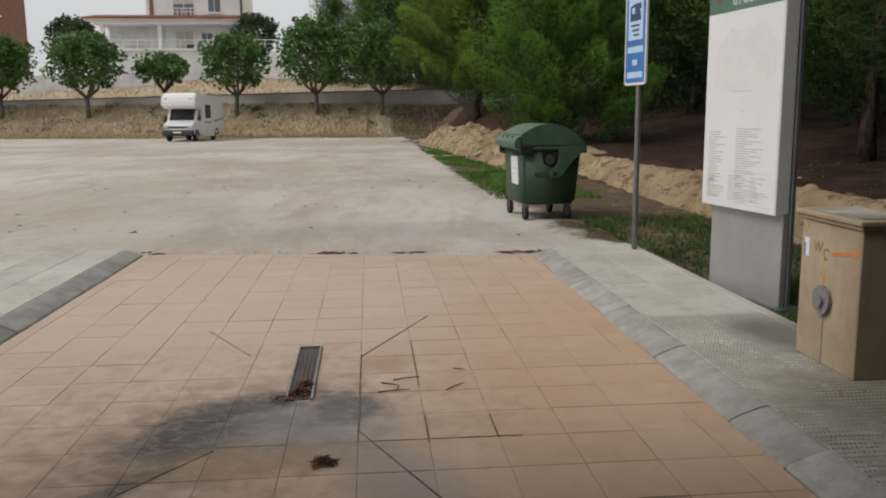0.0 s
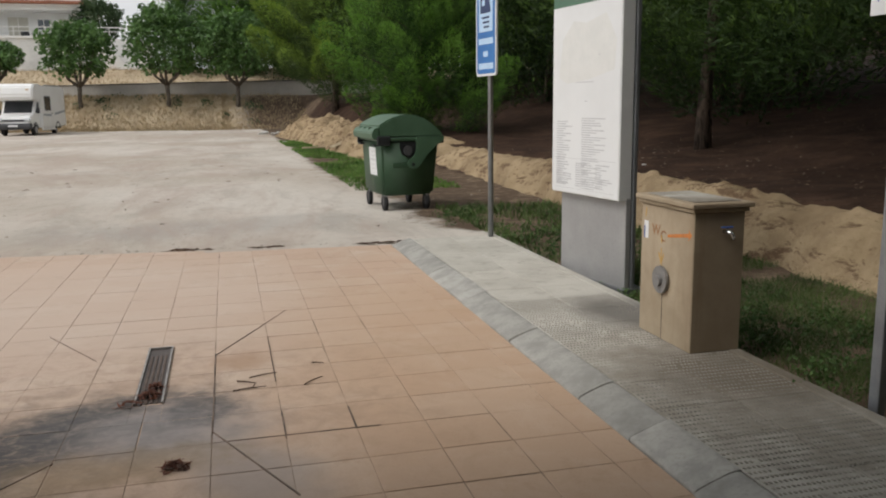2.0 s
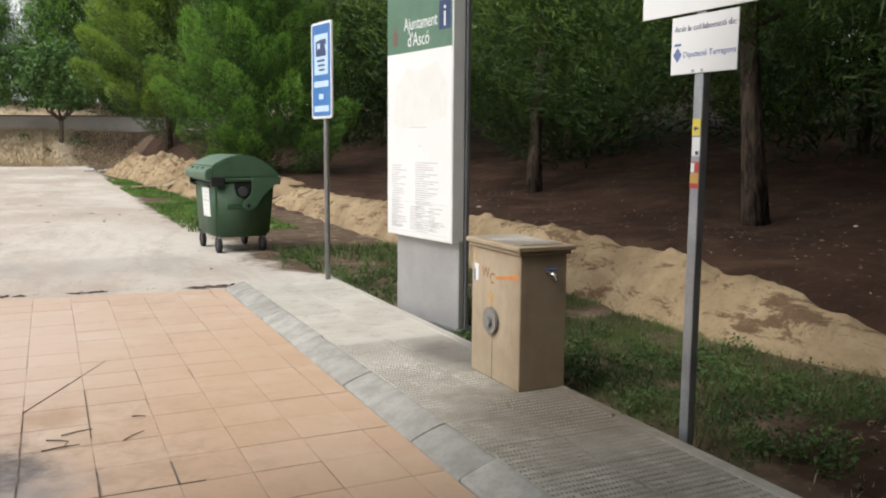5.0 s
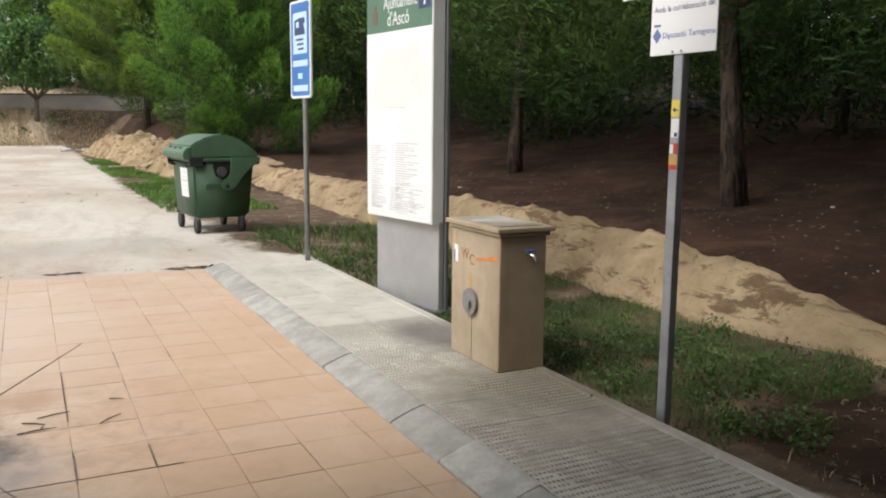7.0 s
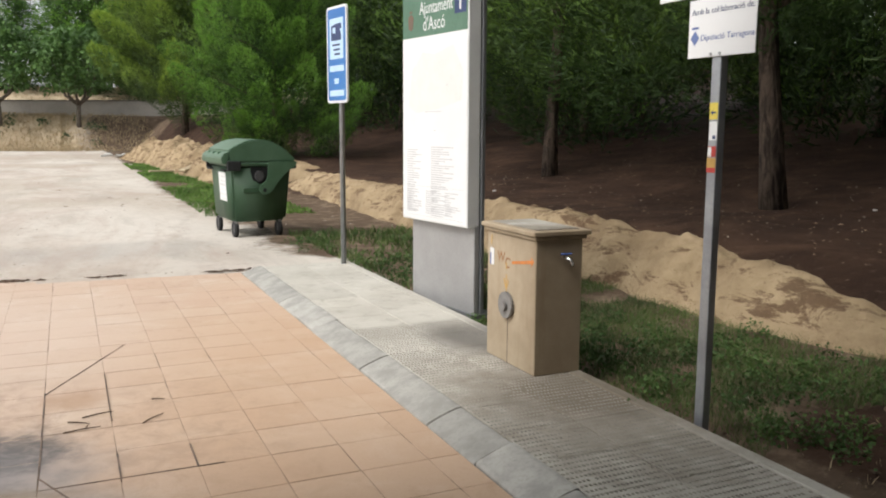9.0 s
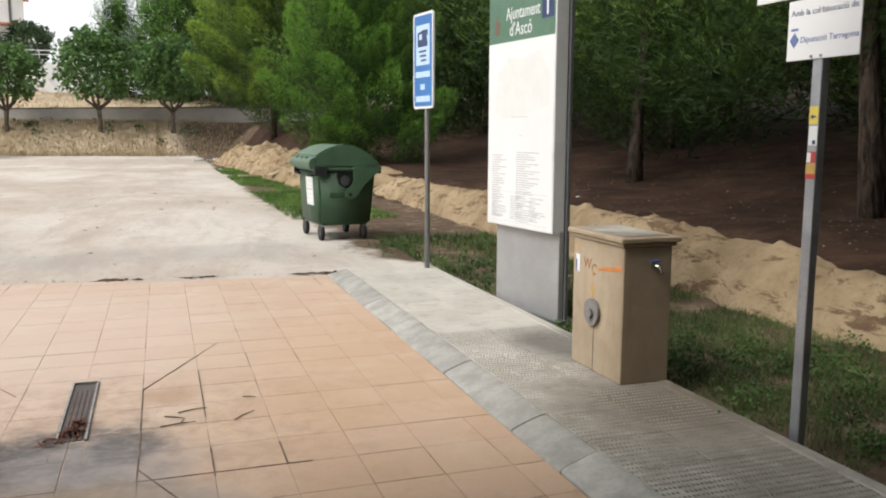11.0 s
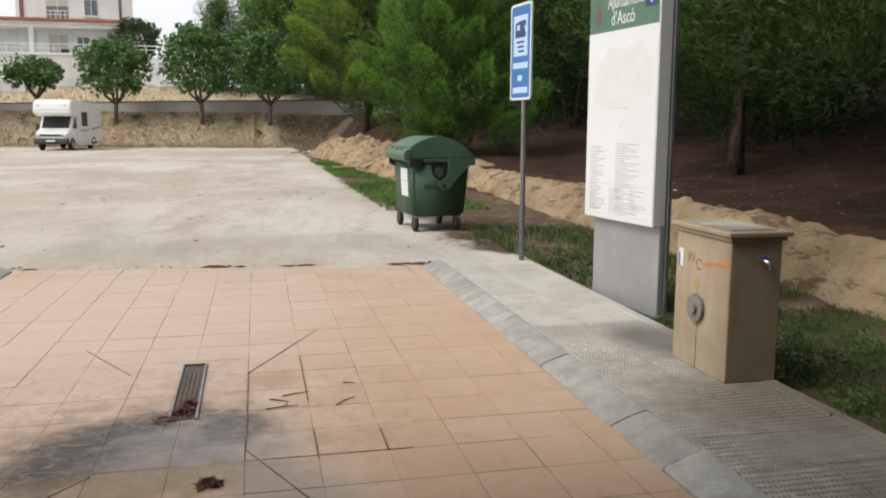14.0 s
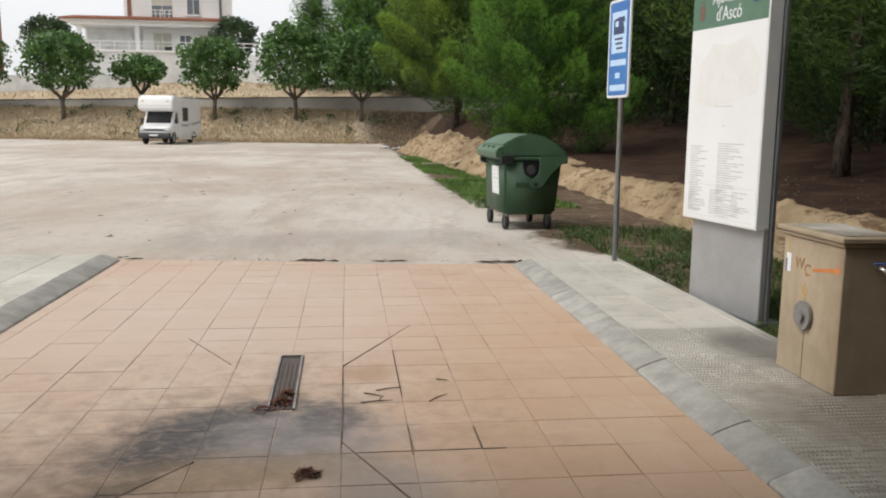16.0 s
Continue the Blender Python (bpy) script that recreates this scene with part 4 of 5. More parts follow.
# ---- motorhome ----
def motorhome():
    c = thing("motorhome", pose(-12.55, 57.6, 0.0, 0, 0, -6.5), "white coachbuilt motorhome with overcab bed, parked on gravel", "motorhome")
    # x across (its own left is +x), y runs back from the nose
    shell = ((1.15, 0.42), (1.15, 2.55), (1.3, 2.92), (5.6, 2.92), (5.75, 2.8), (5.75, 0.5), (4.9, 0.42))
    part("coach_body", prism(shell, -1.1, 1.1, "x", 0.05, 2), M_CAMPER, c, "white moulded coach body")
    over = ((-0.15, 2.1), (-0.22, 2.35), (-0.1, 2.85), (0.25, 3.02), (1.5, 3.02), (1.5, 2.06), (0.5, 2.02))
    part("overcab", prism(over, -1.08, 1.08, "x", 0.08, 3), M_CAMPER, c, "bulging white overcab bed")
    cab = ((-0.45, 0.45), (-0.5, 0.8), (-0.4, 1.08), (0.28, 1.28), (0.85, 2.08), (1.4, 2.1), (1.4, 0.4))
    part("cab", prism(cab, -0.93, 0.93, "x", 0.06, 2), M_CAMPER, c, "white van cab")
    part("windscreen", prism(((0.265, 1.33), (0.285, 1.31), (0.80, 2.03), (0.77, 2.04)), -0.78, 0.78, "x", 0.006), M_GLASS, c, "dark raked windscreen")
    part("grille", box(-0.62, 0.62, -0.515, -0.45, 0.83, 0.95, 0.015), M_BUMPER, c, "dark radiator grille")
    bp = part("bumper", prism(((-0.62, 0.38), (-0.66, 0.55), (-0.6, 0.72), (-0.3, 0.72), (-0.3, 0.36)), -0.97, 0.97, "x", 0.03, 2), M_BUMPER, c, "dark plastic bumper")
    part("plate_bar", box(-0.26, 0.26, -0.672, -0.655, 0.52, 0.63, 0.004), M_WHITE, bp)
    for s in (-1, 1):
        xs = sorted((s * 0.62, s * 0.9))
        part("headlight", prism(((-0.53, 0.80), (-0.53, 0.93), (-0.42, 1.03), (-0.36, 1.0), (-0.4, 0.8)), xs[0], xs[1], "x", 0.012), M_LAMP, c, "clear headlight")
        m = part("mirror", box(*sorted((s * 1.0, s * 1.18)), 0.42, 0.56, 1.28, 1.62, 0.03, 2), M_BUMPER, c, "black door mirror")
        part("mirror_arm", box(*sorted((s * 0.9, s * 1.02)), 0.47, 0.52, 1.38, 1.44, 0.008), M_BUMPER, m)
        xs = sorted((s * 0.928, s * 0.945))
        part("cab_window", prism(((0.5, 1.32), (0.88, 1.95), (1.3, 1.97), (1.3, 1.3)), xs[0], xs[1], "x", 0.005), M_GLASS, c, "dark cab side window")
        part("front_lamp", box(*sorted((s * 0.7, s * 0.86)), -0.16, -0.12, 2.62, 2.68, 0.006), M_OCHRE, c)
        for y, r in ((0.33, 0.33), (4.0, 0.33)):
            w = part("wheel", lathe(((0.2, -0.11), (0.3, -0.11), (r, -0.08), (r, 0.08), (0.3, 0.11), (0.2, 0.11)), 26, None, "x", (s * 0.84, y, r)), M_RUBBER, c, "black tyre", True)
            part("rim", lathe(((0.19, -0.02), (0.205, 0.0), (0.19, 0.02), (0.06, 0.03)), 20, None, "x", (s * 0.945, y, r)), M_RIM, w, "pale steel rim")
            xs = sorted((s * 0.935, s * (0.96 if y < 1 else 1.115)))
            ar = [(y + 0.44 * math.cos(radians(a)), r + 0.44 * math.sin(radians(a))) for a in range(0, 181, 20)] + [(y + 0.36 * math.cos(radians(a)), r + 0.36 * math.sin(radians(a))) for a in range(180, -1, -20)]
            part("wheel_arch", prism(ar, xs[0], xs[1], "x"), M_BUMPER, c)
        xs = sorted((s * 1.098, s * 1.125))
        for y0, y1, z0, z1 in ((1.75, 2.75, 1.5, 2.25),):
            w = part("side_window", box(xs[0], xs[1], y0, y1, z0, z1, 0.01), M_GLASS, c, "dark framed side window")
            part("window_frame", box(*sorted((s * 1.098, s * 1.118)), y0 - 0.06, y1 + 0.06, z0 - 0.06, z1 + 0.06, 0.008), M_BUMPER, w)
        part("stripe", prism(((1.4, 1.25), (2.6, 1.22), (4.2, 1.36), (5.6, 1.48), (5.6, 1.36), (4.2, 1.22), (2.6, 1.1), (1.4, 1.16)), *sorted((s * 1.098, s * 1.108)), "x"), M_STRIPE, c)
        part("skirt", box(*sorted((s * 1.0, s * 1.09)), 1.2, 3.5, 0.26, 0.44, 0.02), M_CAMPER, c)
    door = part("entry_door", box(1.099, 1.118, 2.85, 3.5, 0.5, 2.35, 0.01), M_CAMPER, c, "white entry door")
    part("door_handle", box(1.118, 1.14, 2.92, 3.0, 1.25, 1.33, 0.006), M_BUMPER, door)
    part("roof_hatch", box(-0.35, 0.35, 2.6, 3.2, 2.92, 3.0, 0.02), M_CAMPER, c)
    c.scale = (1.07, 1.07, 1.07)
    part("roof_rail", box(0.95, 1.0, 2.2, 5.2, 2.93, 3.01, 0.01), M_GREY, c)


motorhome()


# ---- low wall on the bank ----
def low_wall():
    w = thing("boundary_wall", pose(0, 0, 0), "long low grey concrete block wall on the bank", "wall", kind="structure")
    for a, b in ((-48, -20), (-20, -2), (-2, 16)):
        ya, yb = float(bank_foot(a)) + 7.2, float(bank_foot(b)) + 7.2
        za = 3.2 + (a + 27) * 0.0145
        zb = 3.2 + (b + 27) * 0.0145
        for zz0, zz1, t, m, nm in ((1.6, (za, zb), 0.12, M_GREYWALL, "wall_run"), ((za, zb), (za + 0.1, zb + 0.1), 0.17, M_COPING, "coping")):
            bm = bmesh.new()
            vs = []
            for x, y, i in ((a, ya, 0), (b - 0.01, yb, 1)):
                lo = zz0 if isinstance(zz0, float) else zz0[i]
                for dy in (-t, t):
                    for z in (lo, zz1[i]):
                        vs.append(bm.verts.new((x, y + dy, z)))
            for f in ((0, 1, 3, 2), (4, 6, 7, 5), (0, 4, 5, 1), (2, 3, 7, 6), (0, 2, 6, 4), (1, 5, 7, 3)):
                bm.faces.new([vs[i] for i in f])
            bmesh.ops.recalc_face_normals(bm, faces=bm.faces)
            part(nm, bm, m, w)


low_wall()


# ---- houses ----
def window(parent, x0, x1, z0, z1, y, shutter=0.0):
    w = part("window", box(x0, x1, y - 0.03, y + 0.05, z0, z1), M_WINDOW, parent, "recessed window")
    for a, b, c, d in ((x0 - 0.08, x0, z0 - 0.08, z1 + 0.08), (x1, x1 + 0.08, z0 - 0.08, z1 + 0.08), (x0, x1, z1, z1 + 0.08), (x0, x1, z0 - 0.08, z0), ((x0 + x1) / 2 - 0.03, (x0 + x1) / 2 + 0.03, z0, z1)):
        part("window_frame", box(a, b, y - 0.07, y + 0.04, c, d), M_WALLWHITE, w)
    if shutter:
        part("shutter", box(x0 + 0.002, x1 - 0.002, y - 0.05, y - 0.031, z1 - (z1 - z0) * shutter, z1 - 0.002), M_SHUTTER, w, "lowered cream roller shutter")
    part("window_sill", box(x0 - 0.15, x1 + 0.15, y - 0.16, y + 0.02, z0 - 0.16, z0 - 0.082), M_WALLWHITE, w)
    return w


def railing(parent, x0, x1, y, z0, z1, step):
    part("rail", box(x0, x1, y - 0.04, y + 0.04, z1 - 0.08, z1), M_WALLWHITE, parent)
    part("rail", box(x0, x1, y - 0.03, y + 0.03, (z0 + z1) / 2 - 0.03, (z0 + z1) / 2 + 0.03), M_WALLWHITE, parent)
    n = max(1, int((x1 - x0) / step))
    me = bpy.data.meshes.new("baluster")
    b = box(-0.035, 0.035, -0.035, 0.035, z0, z1 - 0.08)
    b.to_mesh(me)
    b.free()
    for i in range(n + 1):
        o = part("baluster", me, M_WALLWHITE, parent)
        o.location = (x0 + (x1 - x0) * i / n, y, 0)


def white_house():
    h = thing("house", pose(0.8, 0, 0), "large white two-storey house with terracotta roof on terrace", "house")
    Y = 95.0
    # terrace wall in front
    tw = part("terrace_wall", box(-29.2, -14.4, Y - 4.3, Y + 6, 4.2, 8.55), M_OLDWHITE, h, "stained white terrace wall")
    part("terrace_coping", box(-29.3, -14.3, Y - 4.45, Y - 4.1, 8.55, 8.75), M_WALLWHITE, tw)
    railing(h, -28.9, -8.5, Y - 4.3, 8.76, 9.65, 1.4)
    part("lower_wall", box(-36, -22.5, Y - 6.5, Y - 4.5, 3.2, 5.9), M_OLDWHITE, h, "long stained white garden wall")
    part("side_terrace", box(-14.35, -8.0, Y - 4.2, Y + 6, 4.0, 8.5), M_WALLWHITE, h, "white side terrace")
    st = part("outside_stair", prism(((-13.2, 8.7), (-12.6, 8.7), (-9.2, 5.2), (-9.2, 4.6), (-9.9, 4.6)), Y - 5.3, Y - 4.32, "y"), M_WALLWHITE, h, "white outside stair")
    # main storey
    part("wall", box(-28.6, -14.5, Y, Y + 10, 8.5, 11.75), M_WALLWHITE, h, "white rendered wall")
    part("porch_back", box(-28.4, -22.6, Y - 0.05, Y - 0.004, 8.6, 11.4), M_OLDWHITE, h)
    for x in (-28.6, -22.7):
        part("porch_column", box(x - 0.15, x + 0.25, Y - 2.4, Y - 2.0, 8.56, 11.4), M_WALLWHITE, h)
    part("porch_beam", box(-29.4, -14.2, Y - 2.6, Y - 0.01, 11.4, 11.75), M_WALLWHITE, h)
    part("roof_edge", box(-30.2, -13.9, Y - 3.0, Y + 10.4, 11.76, 11.95), M_WALLWHITE, h, "projecting white eaves")
    roof = prism(((Y - 3.2, 11.96), (Y + 2.0, 12.75), (Y + 10.5, 12.75), (Y + 10.5, 11.96)), -30.4, -13.8, "x")
    rf = part("roof", roof, M_ROOF, h, "low terracotta tiled roof")
    me = bpy.data.meshes.new("roof_tile")
    b = tube(((0, Y - 3.25, 12.0), (0, Y + 2.0, 12.80)), (0.09, 0.09), 6)
    b.to_mesh(me)
    b.free()
    for i in range(55):
        o = part("roof_tile", me, M_ROOF, rf)
        o.location.x = -30.25 + i * 0.3
    window(h, -21.5, -19.6, 8.75, 10.9, Y - 0.02, 0.85)
    window(h, -18.7, -17.6, 9.7, 10.7, Y - 0.02)
    window(h, -16.7, -15.1, 9.2, 10.8, Y - 0.02, 0.5)
    part("air_conditioner", box(-20.2, -19.4, Y - 0.9, Y - 0.5, 8.78, 9.45, 0.04), M_BUMPER, h)
    # upper storey
    part("upper_wall", box(-25.0, -14.4, Y + 2.0, Y + 10, 12.4, 16.2), M_WALLWHITE, h, "white upper storey")
    part("balcony_floor", box(-23.4, -18.4, Y + 0.7, Y + 2.0, 12.45, 12.65), M_WALLWHITE, h)
    railing(h, -23.3, -18.5, Y + 0.8, 12.65, 13.5, 0.45)
    window(h, -22.0, -19.8, 12.8, 14.9, Y + 1.98, 0.4)
    window(h, -18.2, -16.9, 13.2, 14.8, Y + 1.98)
    part("upper_roof", box(-25.6, -13.9, Y + 1.4, Y + 10.5, 16.2, 16.5), M_ROOF, h, "terracotta roof edge")
    part("corner_trim", box(-24.6, -24.2, Y + 1.9, Y + 1.995, 12.5, 16.2), M_BRICK, h, "red brick corner trim")
    part("corner_trim", box(-14.75, -14.5, Y + 1.9, Y + 1.995, 12.5, 16.2), M_COPING, h)


white_house()


def brick_house():
    h = thing("apartment_house", pose(0, 0, 0), "red-brown brick house far behind the trees", "house")
    Y = 118.0
    part("wall", box(-66, -49.0, Y, Y + 10, 4, 20), M_BRICK, h)
    part("roof", box(-66.5, -48.4, Y - 0.6, Y + 10.5, 20, 20.5), M_ROOF, h)
    for z in (11.4, 15.2):
        part("balcony", box(-54, -48.2, Y - 1.3, Y - 0.01, z - 0.2, z), M_WALLWHITE, h)
        railing(h, -54, -48.3, Y - 1.25, z, z + 1.0, 0.8)
        window(h, -53, -51.2, z + 0.15, z + 2.1, Y - 0.02, 0.3)


brick_house()


# ---- trees ----
def unit(a):
    return a / (np.linalg.norm(a, axis=1)[:, None] + 1e-6)


def tufts(centres, radii, ways, count, length, width, blades=3, inner=60):
    """Pine plumes: needles that sweep along each bough's way out of a tapering brush round its centre."""
    n = len(centres) * count
    c, r, p = (np.repeat(a, count, 0) for a in (centres, radii, ways))
    d = rng.normal(size=(n, 3))
    d = unit(d - p * np.sum(d * p, 1)[:, None])
    s = rng.random((n, 1)) ** 0.8
    taper = np.sin(np.pi * (0.16 + 0.80 * s)) ** 0.8
    ragged = 0.5 + 0.5 * rng.random((n, 1)) ** 0.5
    at = c + p * (s * 2 - 0.9) * r[:, 2:] + d * r[:, :1] * taper * ragged
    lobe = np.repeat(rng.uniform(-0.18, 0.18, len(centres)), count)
    # upper sides and bough tips are coloured lighter, in place of light
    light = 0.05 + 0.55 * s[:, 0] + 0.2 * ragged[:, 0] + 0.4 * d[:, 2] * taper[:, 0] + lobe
    verts, lightness = [], []
    for b in range(blades):
        way = unit(p * 0.75 + d * 0.55 + rng.normal(size=(n, 3)) * 0.38 + np.array((0, 0, 0.12)))
        side = unit(np.cross(way, rng.normal(size=(n, 3))))
        l = length * (0.6 + 0.8 * rng.random((n, 1)))
        w = width * (0.7 + 0.6 * rng.random((n, 1)))
        verts.append(np.stack((at - side * w * 0.5, at + side * w * 0.5, at + way * l), 1).reshape(-1, 3))
        lightness.append(np.repeat(np.clip(light, 0, 1), 3))
    # darker needles close to the twigs, toned as if shaded, fill each plume's middle
    m = len(centres) * inner
    c, r, p = (np.repeat(a, inner, 0) for a in (centres, radii, ways))
    d = unit(rng.normal(size=(m, 3)))
    along = rng.random((m, 1)) * 1.5 - 0.9
    at = c + p * along * r[:, 2:] + d * r[:, :1] * 0.78 * rng.random((m, 1)) ** 0.4
    way = unit(p * 0.6 + d * 0.5 + rng.normal(size=(m, 3)) * 0.6)
    side = unit(np.cross(way, rng.normal(size=(m, 3))))
    l, w = (0.34, 0.032) if inner < 200 else (0.25, 0.011)
    l = l * (0.6 + 0.8 * rng.random((m, 1)))
    verts.append(np.stack((at - side * w, at + side * w, at + way * l), 1).reshape(-1, 3))
    lightness.append(np.repeat(np.clip(0.15 + 0.25 * along[:, 0] + 0.3 * d[:, 2], 0, 1), 3))
    v = np.concatenate(verts)
    return v, np.arange(len(v)).reshape(-1, 3), np.concatenate(lightness)


def leaves(centres, radii, count, size):
    """Broad drooping leaves, folded along the midrib, in ellipsoids round the centres."""
    n = len(centres) * count
    c = np.repeat(centres, count, 0)
    r = np.repeat(radii, count, 0)
    d = rng.normal(size=(n, 3))
    d /= np.linalg.norm(d, axis=1)[:, None]
    at = c + d * r * (0.3 + 0.7 * rng.random((n, 1)) ** 0.5)
    way = d * 0.7 + rng.normal(size=(n, 3)) * 0.6 + np.array((0, 0, -0.25))
    way /= np.linalg.norm(way, axis=1)[:, None]
    side = np.cross(way, rng.normal(size=(n, 3)) + np.array((0, 0, 1.2)))
    side /= np.linalg.norm(side, axis=1)[:, None]
    up = np.cross(side, way)
    l = size * (0.6 + 0.8 * rng.random((n, 1)))
    q = np.stack((at, at + way * l * 0.5 + side * l * 0.4 + up * l * 0.12, at + way * l, at + way * l * 0.5 - side * l * 0.4 + up * l * 0.12), 1)
    v = q.reshape(-1, 3)
    return v, np.arange(len(v)).reshape(-1, 4)


def pine_meshes(seed, tall, low, reach, clumps, count, needle, lump=0.55):
    """Trunk with limbs, full crown and thinner far crown of one pine standing at the origin."""
    r = random.Random(seed)
    lean = (r.uniform(-0.5, 0.5), r.uniform(-0.5, 0.5))
    pts = [(lean[0] * t * t + 0.16 * math.sin(t * 7 + seed), lean[1] * t * t, -0.2 + (tall + 0.2) * t) for t in np.linspace(0, 1, 9)]
    wide = 0.0145 * tall
    bm = tube(pts, [wide * 1.25] + [wide * (1 - 0.9 * t) for t in np.linspace(0.08, 1, 8)], 10)
    cs, rs, ws = [], [], []
    for i in range(clumps):
        t = (i + r.random()) / clumps
        z = low + (tall - low) * t ** 1.1
        shape = (1 - 0.85 * t ** 1.3) * min(1, 0.62 + 3 * t)
        out = reach * shape * (0.15 + 0.85 * r.random() ** 0.6)
        a = i * 2.399 + r.uniform(-0.4, 0.4)
        bough = 0.9 * noise.noise((math.cos(a) * 1.7, math.sin(a) * 1.7, z * 0.45 + seed))
        out *= 1 + 0.25 * bough
        cx, cy = out * math.cos(a), out * math.sin(a)
        s = lump * (0.75 + 0.6 * r.random())
        cs.append((cx + lean[0] * t, cy + lean[1] * t, z + 0.12 * out))
        rs.append((s * 0.74, s * 0.74, s * 1.75))
        way = Vector((math.cos(a), math.sin(a), r.uniform(0.35, 0.9) + 1.0 * t)) + Vector((r.uniform(-0.3, 0.3), r.uniform(-0.3, 0.3), 0))
        ws.append(tuple(way.normalized()))
        if z > 3.6 and i % 4 == 0:
            z0 = max(0.6, z - 0.35 * out)
            tt = z0 / tall
            p0 = (lean[0] * tt * tt, lean[1] * tt * tt, z0)
            mid = ((p0[0] + cx) / 2, (p0[1] + cy) / 2, (z0 + z) / 2 + 0.15)
            tube((p0, mid, (cx, cy, z + 0.1 * out)), (0.04 + 0.012 * (1 - t), 0.026, 0.01), 5, bm)
    for v in bm.verts:
        v.co += Vector((noise.noise(v.co * 3.1), noise.noise(v.co * 3.3 + Vector((7, 0, 0))), 0)) * 0.05
    me_t = bpy.data.meshes.new("trunk")
    bm.normal_update()
    bm.to_mesh(me_t)
    bm.free()
    me_t.materials.append(M_BARK)
    me_t.shade_smooth()
    cs, rs, ws = np.array(cs), np.array(rs), np.array(ws)
    out = [me_t]
    for n, l, w, k, inner in ((count, 0.2, 0.019, 4, 420), (count // 5, 0.27, 0.04, 3, 150)):
        v, f, lightness = tufts(cs, rs, ws, n, l, w, k, inner)
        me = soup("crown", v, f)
        me.attributes.new("lit", "FLOAT", "POINT").data.foreach_set("value", lightness.astype(np.float32))
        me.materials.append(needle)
        out.append(me)
    return out


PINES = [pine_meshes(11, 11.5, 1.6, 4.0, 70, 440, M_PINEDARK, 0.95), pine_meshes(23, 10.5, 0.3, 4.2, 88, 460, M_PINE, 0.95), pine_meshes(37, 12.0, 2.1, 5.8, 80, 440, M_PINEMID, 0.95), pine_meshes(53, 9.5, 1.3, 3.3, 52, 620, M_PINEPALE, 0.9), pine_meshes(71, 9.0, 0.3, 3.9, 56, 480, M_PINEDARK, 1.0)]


def pine(x, y, kind, turn, size=1.0, label="tall Aleppo pine with rough dark trunk and dense crown"):
    t = thing("pine_tree", pose(x, y, float(height(x, y)), 0, 0, turn), label, "tree", "pines of the wood")
    far = x > 14 or y > 48 or y < -2 or (x > 10 and y > 22)
    for name, me in (("trunk", PINES[kind][0]), ("crown", PINES[kind][2 if far else 1])):
        o = part(name, me, None, t)
        o.scale = (size, size, size)
    return t


pine(10.5, 16.4, 0, 20)
pine(9.73, 9.2, 2, 140)
pine(6.5, 27.0, 1, 60, 0.68, "bright green Aleppo pine with foliage down to the ground")
pine(12.6, 37.0, 0, 200, 0.95)
pine(6.3, 47.5, 3, 90, 1.3, "leaning Aleppo pine on the bank beside the gravel")
# those with y below 0 are unseen, added to shade pavement and verge
for x, y, k, a, s in ((16.5, 12.5, 4, 77, 1.0), (15.5, 23.5, 2, 10, 1.05), (14.2, 30.5, 0, 250, 1.1), (12.6, 24.5, 0, 30, 1.0), (10.4, 40.0, 4, 30, 1.0), (13.6, 33.5, 4, 120, 1.05), (14.4, 21.0, 4, 230, 1.0), (16.5, 45.0, 4, 80, 1.1), (-3.2, 84.0, 1, 40, 0.85), (10.5, 43.5, 2, 33, 1.1), (16.5, 4.5, 4, 300, 1.0), (11.2, 3.4, 2, 180, 1.12), (7.6, -0.4, 2, 75, 1.25), (7.8, -6.0, 2, 30, 1.2), (13.5, 5.0, 0, 100, 1.0), (15.0, 38.5, 0, 15, 1.2), (21.0, 18.0, 4, 130, 1.15), (20.5, 29.5, 4, 220, 1.3), (22.0, 9.0, 4, 45, 1.2), (23.0, 1.0, 1, 160, 1.1), (13.0, 56.0, 0, 100, 1.2), (18.5, 48.0, 0, 280, 1.3), (11.0, -6.0, 2, 64, 1.0), (18.0, -5.0, 0, 210, 1.0), (25.5, 15.5, 1, 210, 1.1), (24.0, 22.5, 1, 340, 1.1), (19.0, 24.5, 0, 150, 1.0), (25.0, 6.0, 1, 25, 1.1), (22.0, 43.0, 0, 5, 1.3), (24.0, 54.0, 1, 30, 1.4), (9.0, 66.0, 2, 10, 1.1), (3.2, 82.0, 1, 70, 1.2), (7.5, 79.0, 1, 140, 1.1), (0.5, 90.0, 1, 10, 1.1), (12.5, 80.0, 1, 200, 1.2), (6.0, 92.0, 1, 320, 1.3), (9.0, 88.0, 0, 170, 1.2), (16.0, 76.0, 2, 220, 1.3)):
    pine(x, y, k, a, s)


